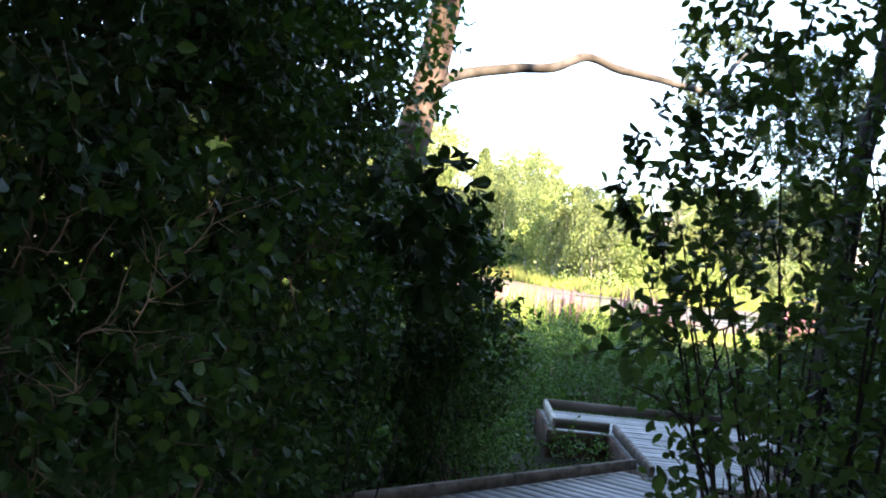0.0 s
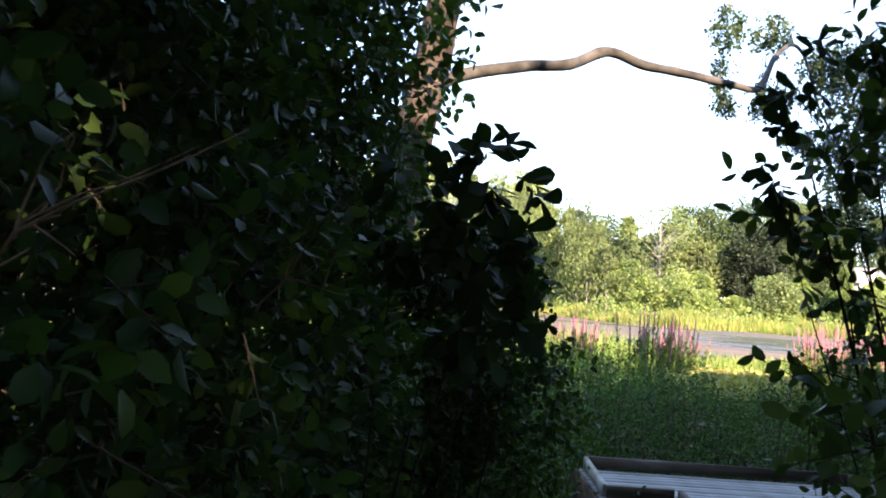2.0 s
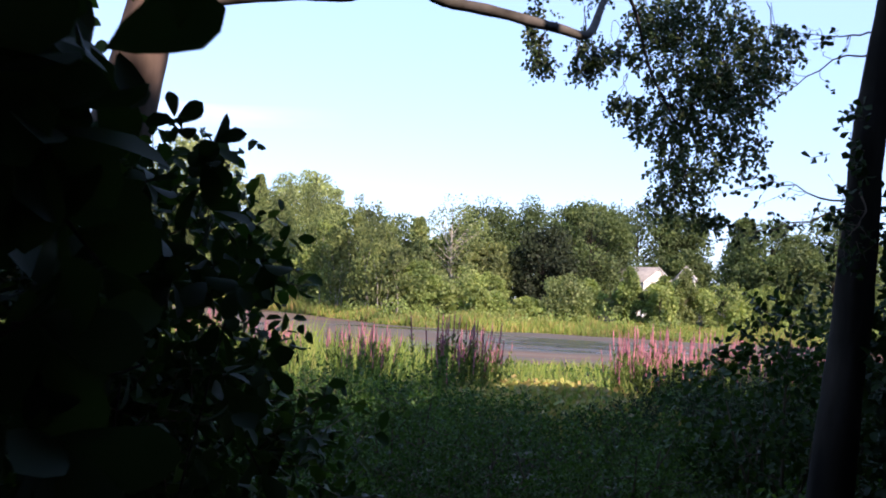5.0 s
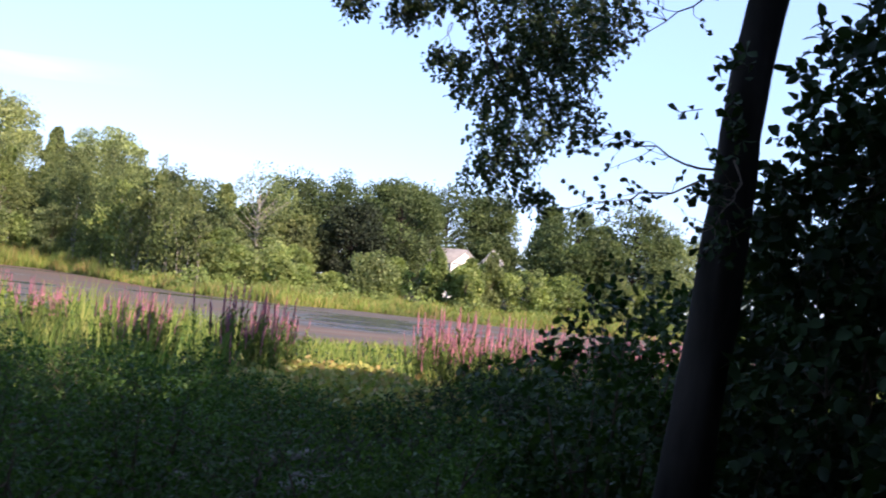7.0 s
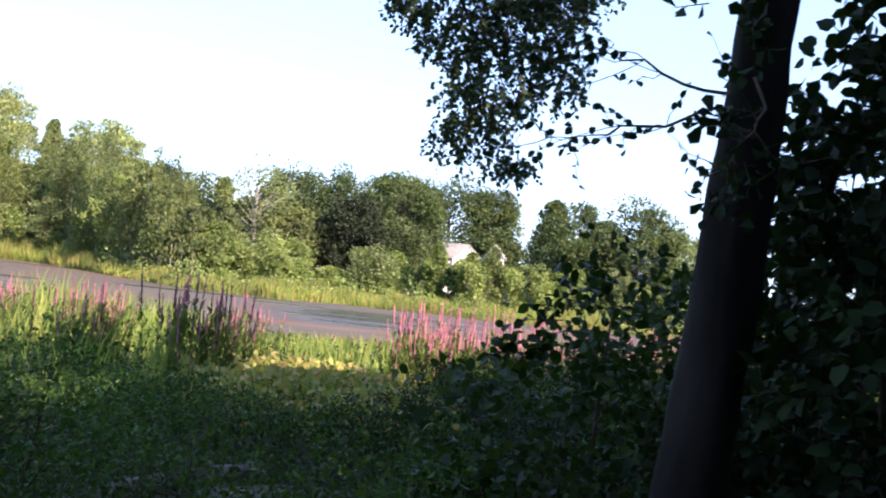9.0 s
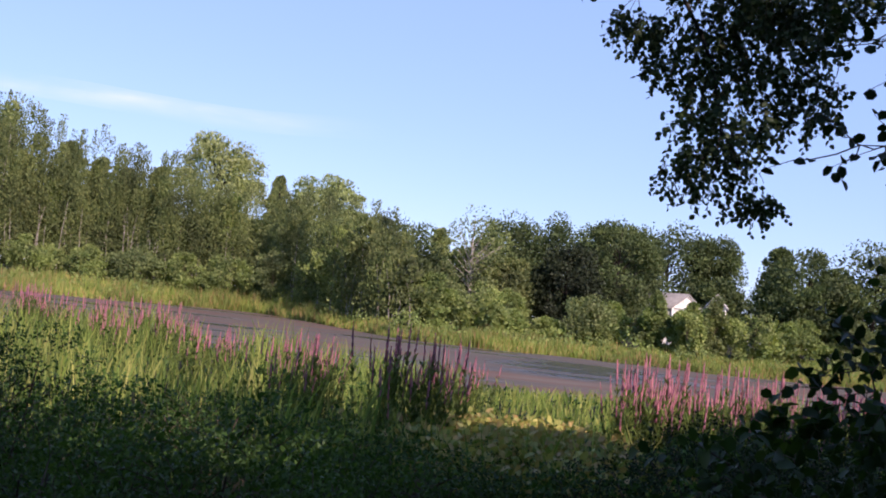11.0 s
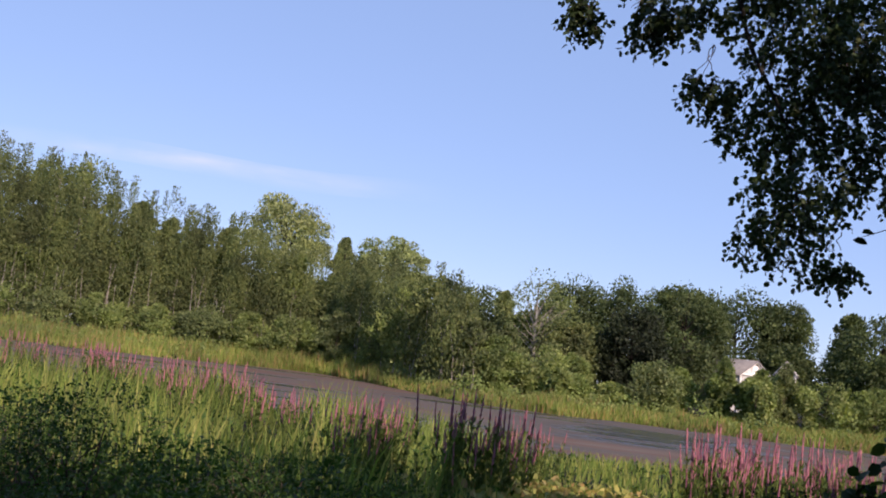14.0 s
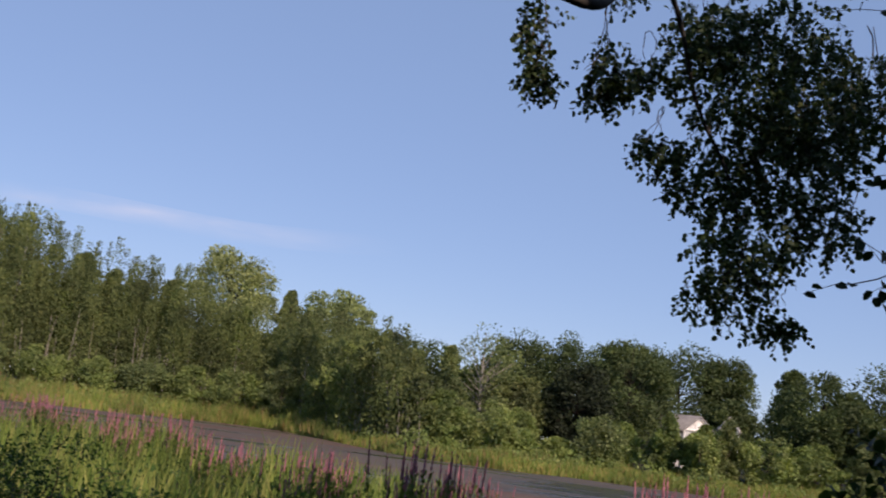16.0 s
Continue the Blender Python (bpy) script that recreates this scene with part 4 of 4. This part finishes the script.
# two unseen trees, sized so a strip of sun passes between their crowns
tree("tree", 3.6, -9.5, 9.95, 4.2, "unseen leafy tree of the wood round the walk, added for shade", M_MAPLE, 229, "round", 0.2, leaf=0.55, lobes=20, per=170, low=0.1, group="shade trees")
tree("tree", 4.4, -11.0, 19.2, 4.6, "unseen leafy tree of the wood round the walk, added for shade", M_MAPLE, 228, "round", 0.22, leaf=0.55, lobes=20, per=170, low=0.68, group="shade trees")
# canopy trees out of view, added to keep sky light off the walk
for i, (x, y, h, r) in enumerate([(-4.2, 6.8, 10.2, 4.9), (3.9, 3.6, 9.8, 4.8)]):
    tree("tree", x, y, h, r, "unseen leafy tree added over the boardwalk for shade", M_MAPLE, 230 + i, "round", 0.16, leaf=0.42, lobes=40, per=260, low=0.56, group="trees over the boardwalk")


# ---- marsh ----
def blades(shape, rng, x, y, z, h, w, lean=0.25):
    """Grass blades, bent once."""
    n = len(x)
    a = rng.random(n) * 6.283
    d = np.stack([np.cos(a), np.sin(a), np.zeros(n)], 1)
    b = rng.random(n) * 6.283
    bend = np.stack([np.cos(b), np.sin(b), np.zeros(n)], 1) * (h * lean * (0.3 + rng.random(n)))[:, None]
    p = np.stack([x, y, z], 1)
    up = np.zeros((n, 3))
    up[:, 2] = h
    ww = (w / 2)[:, None] * d
    v = np.stack([p - ww, p + ww, p + up * 0.55 + bend * 0.35 + ww * 0.8, p + up * 0.55 + bend * 0.35 - ww * 0.8, p + up + bend], 1).reshape(-1, 3)
    k = (np.arange(n) * 5)[:, None]
    off = shape.n
    shape.add(v, np.array([[0, 1, 2, 3]]) + k)
    shape.f.append(np.array([[3, 2, 4]]) + k + off)


def lands(x, y):
    return np.array([land(a, b) for a, b in zip(x, y)])


def openness(x, y):
    """Growth is low where the marsh opens onto the water, and tall on either side."""
    gap = (x > 4.9 + 0.2 * (y - 25)) & (x < 7.6 + 0.36 * (y - 25)) & (y > 25.4)
    return np.where(gap, 0.45, np.where(x < 3.8, 1.2, 1.0))


def marsh():
    rng = np.random.default_rng(61)
    s = Shape()
    n = 34000
    x, y = rng.uniform(-16, 38, n), 22.5 + 19 * rng.random(n) ** 0.8
    y = np.where(x < 3.5, 22.5 + (y - 22.5) * 1.4, y)
    keep = np.array([noise.noise((a * 0.3, b * 0.3, 5)) for a, b in zip(x, y)]) > -0.32
    keep &= (rng.random(n) < 0.5) | (np.hypot((x - 5.9) / 1.1, (y - 24.4) / 1.5) > 1)
    x, y = x[keep], y[keep]
    swell = np.array([noise.noise((a * 0.45, c * 0.45, 11)) for a, c in zip(x, y)])
    h = rng.uniform(0.4, 0.95, len(x)) * np.clip(1 + 0.9 * swell, 0.5, 1.5) * openness(x, y)
    blades(s, rng, x, y, lands(x, y), h, rng.uniform(0.02, 0.045, len(x)), 0.35)
    tagged(piece("marsh_grass", s, M_GRASS), "tall yellow-green marsh grass at the pond's edge", "grass", kind="stuff")
    s = Shape()
    n = 34000
    x, y = rng.uniform(-14, 32, n), 22.5 + 17 * rng.random(n)
    tuft = np.array([noise.noise((a * 0.6, c * 0.6, 14)) + 0.4 * noise.noise((a * 1.6, c * 1.6, 2)) for a, c in zip(x, y)])
    ok = tuft > -0.02
    x, y, tuft = x[ok], y[ok], tuft[ok]
    z = lands(x, y) + rng.random(len(x)) ** 0.7 * np.clip(0.35 + 1.1 * tuft, 0.3, 0.95) * openness(x, y)
    leaves(s, rng, np.stack([x, y, z], 1), rng.normal(size=(len(x), 3)) + np.array((0, 0, 0.7)), rng.uniform(0.06, 0.14, len(x)), 0.6, KITE_V, KITE_F, 0.3)
    tagged(piece("marsh_herbs", s, M_UNDER), "leafy green herbs mixed into the marsh grass", "plants", kind="stuff")
    s = Shape()
    n = 70000
    x = rng.uniform(-50, 60, n)
    sf = np.array([shore_far(a) for a in x])
    y = sf - 1.5 + rng.random(n) ** 1.3 * (9 + np.array([wood_front(a) for a in x]) - sf)
    tuft = np.array([noise.noise((a * 0.5, c * 0.5, 3)) + 0.6 * noise.noise((a * 0.13, 4, 0)) for a, c in zip(x, y)])
    h = rng.uniform(0.3, 1.2, n) * np.clip(1 + 1.3 * tuft, 0.3, 1.9) * np.interp(sf, [84, 118], [0.6, 1.1])
    blades(s, rng, x, y, np.maximum(lands(x, y), WATER_Z - 0.1), h, rng.uniform(0.04, 0.09, n), 0.3)
    tagged(piece("reed_bed", s, M_REED), "yellow-green reeds tinged with brown along the far bank", "reeds", kind="stuff")
    s = Shape()
    n = 26000
    x = rng.uniform(-50, 60, n)
    sf = np.array([shore_far(a) for a in x])
    y = sf + rng.random(n) * (10 + np.array([wood_front(a) for a in x]) - sf)
    tuft = np.array([max(0.0, noise.noise((a * 0.35, c * 0.35, 8)) + 0.15) for a, c in zip(x, y)])
    z = lands(x, y) + rng.random(n) * tuft * 2.6 * np.interp(sf, [84, 118], [0.8, 1.3])
    leaves(s, rng, np.stack([x, y, z], 1), rng.normal(size=(n, 3)) + np.array((0, 0, 1.0)), rng.uniform(0.14, 0.32, n), 0.8, KITE_V, KITE_F, 0.3)
    tagged(piece("bank_plants", s, M_SHRUB), "broad-leaved green plants mixed into the far reeds", "plants", kind="stuff")
    s = Shape()
    n = 9000
    x, y = rng.normal(5.9, 0.7, n), rng.normal(24.5, 1.1, n)
    z = lands(x, y) + 0.1 + rng.random(n) * 0.5
    leaves(s, rng, np.stack([x, y, z], 1), rng.normal(size=(n, 3)) + np.array((0, 0, 0.3)), rng.uniform(0.07, 0.15, n), 1.0, LEAF_V, LEAF_F, 0.5)
    tagged(piece("yellowed_marsh_plants", s, M_BROWNLEAF), "low yellow and brown broad-leaved marsh plants", "plants", kind="stuff")
    s = Shape()
    n = 230000
    x, y = rng.uniform(-9, 14, n), 8.6 + 16.4 * rng.random(n)
    ok = ~((np.abs(x - 2.7) < 1.5) & (y < 13.2)) & ~((y < 9.6) & (x > -0.5 + (y - 6.8) * 0.86) & (x < 3.6)) & (np.hypot((x - 4.7) / 0.75, (y - 19.6) / 0.6) > 1) & ~((np.abs(x - 3.2) < 0.8) & (np.abs(y - 17.9) < 1.1)) & (np.hypot((x - 5.9) / 1.2, (y - 24.4) / 1.4) > 1)
    x, y = x[ok], y[ok]
    hump = np.array([0.42 + 1.3 * noise.noise((a * 0.55, b * 0.55, 9)) + 0.45 * noise.noise((a * 1.7, b * 1.7, 4)) for a, b in zip(x, y)])
    hump = np.where((np.abs(x - 4.0) < 1.6) & (np.abs(y - 18.4) < 1.2), np.clip(hump, 0.2, 0.34), hump)
    thick = hump > 0.24
    x, y, hump = x[thick], y[thick], hump[thick]
    z = lands(x, y) + np.clip(hump, 0.1, 1.2) * (0.25 + 0.75 * rng.random(len(x)) ** 0.7) * 0.78
    leaves(s, rng, np.stack([x, y, z], 1), rng.normal(size=(len(x), 3)) + np.array((0, 0, 0.25)), rng.uniform(0.045, 0.1, len(x)), 0.6, KITE_V, KITE_F, 0.25)
    tagged(piece("undergrowth", s, M_UNDER), "low shaded leafy green undergrowth on wet ground", "undergrowth", kind="stuff")


marsh()


def loosestrife(seed, stems, spread):
    rng = np.random.default_rng(seed)
    e = empty("loosestrife_clump", 0, -40, -0.6, "clump of purple loosestrife with tall magenta flower spikes", "flower", "loosestrife in the marsh")
    for k in range(stems):
        st, fl = Shape(), Shape()
        foot = np.array((rng.normal() * spread, rng.normal() * spread, -0.05))
        h = rng.uniform(1.05, 1.65)
        tip = foot * np.array((1.3, 1.3, 1)) + np.array((rng.normal() * 0.06, rng.normal() * 0.06, h))
        line = sway(rng, foot, tip, 6, 0.012)
        tube(st, line, np.linspace(0.009, 0.004, 6), 4)
        n = 40
        t = rng.uniform(0.08, 0.78, n)[:, None]
        at = foot * (1 - t) + tip * t
        a = rng.random(n) * 6.283
        leaves(st, rng, at, np.stack([np.cos(a), np.sin(a), 1.5 + 0 * a], 1), rng.uniform(0.07, 0.13, n), 0.36, KITE_V, KITE_F, 0.6)
        long = rng.uniform(0.24, 0.42)
        rings = 10
        t = np.linspace(0, 1, rings)
        axis_line = tip[None] + (foot - tip)[None] * (long / h) * (1 - t[:, None] * 1.12)
        plump = 0.0105 * np.interp(t, [0, 0.08, 0.5, 0.9, 1], [0.35, 1, 0.95, 0.55, 0.15]) * np.where(np.arange(rings) % 2, 1.3, 0.7)
        tube(fl, axis_line, plump * rng.uniform(0.8, 1.25, rings), 5)
        fl.v[-1] = fl.v[-1] + rng.normal(size=fl.v[-1].shape).astype(np.float32) * 0.0035
        stalk = piece("stem", st, M_LSTEM, e)
        piece("flower_spike", fl, M_FLOWER, stalk, "magenta flower spike")
    return e


def plant_loosestrife():
    rng = np.random.default_rng(71)
    kinds = [loosestrife(72, 24, 0.17), loosestrife(73, 26, 0.22), loosestrife(74, 16, 0.16), loosestrife(75, 13, 0.26)]
    # the tall clump by the opening, the thick stand in half shade, then thin scattered groups
    spots = [(4.42, 24.9), (4.75, 25.1), (4.2, 25.2), (7.5, 24.4), (8.0, 24.7), (8.5, 24.3), (9.0, 24.9), (7.8, 25.3), (9.6, 25.1), (10.2, 24.8), (8.8, 25.8),
             (3.5, 28), (3.85, 27.6), (3.1, 30), (1.9, 33), (1.6, 30.2), (1.35, 31), (0.1, 38.5), (-0.6, 39), (-1.2, 37), (-2.6, 40), (-3.4, 40.5), (-4.4, 41), (-5.6, 39), (-3.0, 44), (-4.4, 46), (-5.5, 45), (-2.0, 43), (-6.8, 46), (-1.0, 42), (-8.0, 44), (-4.0, 43), (0.6, 36), (-0.2, 34), (5.9, 29.5), (6.6, 32), (2.6, 26.4)]
    for i in range(44):
        x = rng.uniform(8.2, 24)
        spots.append((x, 24.6 + 0.5 * (x - 8.2) + abs(rng.normal()) * 2.6))
    used = set()
    for i, (x, y) in enumerate(spots):
        x, y = x + rng.normal() * (0.06 if i < 3 else 0.25), y + rng.normal() * (0.06 if i < 3 else 0.35)
        j = int(rng.integers(4))
        m = pose(x, y, land(x, y), 0, 0, rng.uniform(0, 360)) @ Matrix.Scale(1.06 if i < 3 else 1.04 if i < 11 else 0.76 + 0.24 * rng.random(), 4)
        if j not in used:
            used.add(j)
            kinds[j].matrix_basis = m
        else:
            copy_thing(kinds[j], m)


plant_loosestrife()
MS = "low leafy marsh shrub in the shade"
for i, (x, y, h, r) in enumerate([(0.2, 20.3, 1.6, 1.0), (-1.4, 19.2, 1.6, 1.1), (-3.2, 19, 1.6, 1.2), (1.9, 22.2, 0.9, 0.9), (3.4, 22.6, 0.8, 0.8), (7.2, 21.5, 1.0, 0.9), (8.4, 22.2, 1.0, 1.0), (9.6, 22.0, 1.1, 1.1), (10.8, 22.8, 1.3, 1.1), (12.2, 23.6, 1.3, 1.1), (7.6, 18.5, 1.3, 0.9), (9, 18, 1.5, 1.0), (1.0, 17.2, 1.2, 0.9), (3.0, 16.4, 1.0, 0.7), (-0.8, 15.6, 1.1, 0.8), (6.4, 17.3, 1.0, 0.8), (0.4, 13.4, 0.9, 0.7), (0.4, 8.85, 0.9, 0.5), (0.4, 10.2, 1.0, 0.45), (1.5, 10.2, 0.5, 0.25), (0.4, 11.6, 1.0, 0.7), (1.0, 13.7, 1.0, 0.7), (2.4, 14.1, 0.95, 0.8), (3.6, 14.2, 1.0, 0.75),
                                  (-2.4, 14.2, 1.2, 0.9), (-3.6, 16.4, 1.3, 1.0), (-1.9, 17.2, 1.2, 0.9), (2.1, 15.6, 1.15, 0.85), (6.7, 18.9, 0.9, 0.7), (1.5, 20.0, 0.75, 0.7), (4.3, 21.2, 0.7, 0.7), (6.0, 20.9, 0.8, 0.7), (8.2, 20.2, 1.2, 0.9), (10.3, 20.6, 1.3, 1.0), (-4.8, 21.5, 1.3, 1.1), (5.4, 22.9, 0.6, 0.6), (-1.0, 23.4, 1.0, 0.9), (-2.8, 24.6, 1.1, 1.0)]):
    # shrubs past x 5 get darker leaves: deeper shade put into the colour
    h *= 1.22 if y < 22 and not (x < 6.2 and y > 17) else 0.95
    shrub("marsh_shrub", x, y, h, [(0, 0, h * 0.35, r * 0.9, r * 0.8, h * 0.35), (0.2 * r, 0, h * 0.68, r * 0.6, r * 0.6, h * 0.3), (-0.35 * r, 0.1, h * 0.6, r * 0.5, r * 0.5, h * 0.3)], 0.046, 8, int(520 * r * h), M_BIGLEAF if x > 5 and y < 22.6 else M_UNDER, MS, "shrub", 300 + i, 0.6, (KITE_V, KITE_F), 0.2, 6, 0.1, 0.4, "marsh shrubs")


def fallen_log():
    rng = np.random.default_rng(81)
    x, y = 3.2, 18.3
    g = land(x, y)
    e = empty("fallen_log", x, y, g, "barkless grey fallen log on the wet ground", "log")
    s = Shape()
    line = spline([(-0.95, -0.65, 0.06), (-0.3, -0.15, 0.19), (0.3, 0.2, 0.26), (1.05, 0.75, 0.3)], 6)
    rough_trunk(s, line, np.linspace(0.115, 0.06, len(line)), 12, 5.0, 0.2)
    piece("log", s, M_LOG, e, smooth=True)


fallen_log()


# ---- far houses ----
def house(x, y, wide, deep, eave, ridge, turn, label):
    g = land(x, y)
    e = empty("house", x, y, g, label, "house")
    e.rotation_euler = (0, 0, radians(turn))
    s = Shape()
    w, d = wide / 2, deep / 2
    s.add([(-w, -d, -0.3), (w, -d, -0.3), (w, d, -0.3), (-w, d, -0.3), (-w, -d, eave), (w, -d, eave), (w, d, eave), (-w, d, eave)], [(0, 1, 5, 4), (1, 2, 6, 5), (2, 3, 7, 6), (3, 0, 4, 7)])
    s.add([(0, -d, ridge), (0, d, ridge), (-w, -d, eave), (w, -d, eave), (w, d, eave), (-w, d, eave)], [(0, 2, 3), (1, 4, 5)])
    piece("wall", s, M_GABLE, e, "pale grey painted siding")
    s = Shape()
    for a, c in (((-w - 0.2, -d - 0.12, eave - 0.15), (0, -d - 0.12, ridge)), ((0, -d - 0.12, ridge), (w + 0.2, -d - 0.12, eave - 0.15)), ((-w, -d - 0.1, eave), (w, -d - 0.1, eave)), ((-w, -d - 0.1, 0), (-w, -d - 0.1, eave)), ((w, -d - 0.1, 0), (w, -d - 0.1, eave))):
        tube(s, [a, c], 0.13, 4)
    piece("trim", s, M_WHITE, e, "white painted edge boards")
    s = Shape()
    o, t = 0.35, 0.18
    for sg in (-1, 1):
        a = [(0, -d - o, ridge + 0.04), (0, d + o, ridge + 0.04), (sg * (w + o), d + o, eave - o * (ridge - eave) / w + 0.04), (sg * (w + o), -d - o, eave - o * (ridge - eave) / w + 0.04)]
        b = [(p[0], p[1], p[2] + t) for p in a]
        s.add(a + b, [(0, 1, 2, 3), (4, 5, 6, 7), (0, 1, 5, 4), (1, 2, 6, 5), (2, 3, 7, 6), (3, 0, 4, 7)])
    piece("roof", s, M_ROOF, e, "grey shingle roof")
    for px, pz in ((-w * 0.5, eave * 0.65), (w * 0.5, eave * 0.65), (0, (eave + ridge) / 2 - 0.3)):
        f, q = Shape(), Shape()
        block(f, (px, -d - 0.03, pz - 0.65), (px, -d - 0.031, pz + 0.65), 1.0, 0.06)
        wn_ob = piece("window", f, M_WHITE, e)
        q.add([(px - 0.4, -d - 0.075, pz - 0.55), (px + 0.4, -d - 0.075, pz - 0.55), (px + 0.4, -d - 0.075, pz + 0.55), (px - 0.4, -d - 0.075, pz + 0.55)], [(0, 1, 2, 3)])
        piece("pane", q, M_PANE, wn_ob)


house(47.0, 131, 4.2, 7, 4.1, 5.5, 24, "white gabled house with a grey roof behind shrubs")
house(54.0, 133, 1.9, 5, 4.9, 6.1, -20, "small white gabled house behind shrubs")
house(15.0, 112, 2.0, 5, 2.9, 3.7, 15, "white house half hidden behind leaves")


# ---- thin high cloud ----
def cirrus():
    m, nt, bsdf, out = material("thin_cloud")
    tc = nt.nodes.new("ShaderNodeTexCoord")
    mp = nt.nodes.new("ShaderNodeMapping")
    mp.inputs["Scale"].default_value = (0.006, 0.006, 0.03)
    n = nt.nodes.new("ShaderNodeTexNoise")
    n.inputs["Scale"].default_value, n.inputs["Detail"].default_value = 1.0, 6
    nt.links.new(tc.outputs["Object"], mp.inputs[0])
    nt.links.new(mp.outputs[0], n.inputs[0])
    u = nt.nodes.new("ShaderNodeSeparateXYZ")
    nt.links.new(tc.outputs["Generated"], u.inputs[0])
    soft = None
    for axis in ("X", "Z"):
        k = nt.nodes.new("ShaderNodeMath")
        k.operation = "PINGPONG"
        k.inputs[1].default_value = 0.5
        nt.links.new(u.outputs[axis], k.inputs[0])
        s = nt.nodes.new("ShaderNodeMath")
        s.operation = "MULTIPLY"
        s.inputs[1].default_value = 2.0
        nt.links.new(k.outputs[0], s.inputs[0])
        if soft is not None:
            q = nt.nodes.new("ShaderNodeMath")
            q.operation = "MULTIPLY"
            nt.links.new(soft, q.inputs[0])
            nt.links.new(s.outputs[0], q.inputs[1])
            s = q
        soft = s.outputs[0]
    veil = nt.nodes.new("ShaderNodeMath")
    veil.operation = "MULTIPLY"
    nt.links.new(soft, veil.inputs[0])
    nt.links.new(ramp(nt, n.outputs[0], [(0.3, (0.0,) * 3), (0.65, (0.4,) * 3)]), veil.inputs[1])
    glow = nt.nodes.new("ShaderNodeEmission")
    glow.inputs[0].default_value, glow.inputs[1].default_value = (1.0, 0.98, 0.97, 1), 0.8
    clear = nt.nodes.new("ShaderNodeBsdfTransparent")
    mx = nt.nodes.new("ShaderNodeMixShader")
    nt.links.new(veil.outputs[0], mx.inputs[0])
    nt.links.new(clear.outputs[0], mx.inputs[1])
    nt.links.new(glow.outputs[0], mx.inputs[2])
    nt.links.new(mx.outputs[0], out.inputs[0])
    for x, z, w, hgt in ((-250, 296, 900, 40),):
        s = Shape()
        w, hgt = w / 2, hgt / 2
        gx, gy = 16, 4
        s.add([(-w + 2 * w * i / gx, 30 * math.sin(i * 0.6), -hgt + 2 * hgt * j / gy + 8 * math.sin(i * 0.5)) for j in range(gy + 1) for i in range(gx + 1)],
              [(j * (gx + 1) + i, j * (gx + 1) + i + 1, (j + 1) * (gx + 1) + i + 1, (j + 1) * (gx + 1) + i) for j in range(gy) for i in range(gx)])
        ob = piece("cirrus_cloud", s, m)
        ob.location = (x, 2000, z)
        ob.visible_shadow = False
        tagged(ob, "faint streak of thin white high cloud", "cloud", kind="structure")


cirrus()
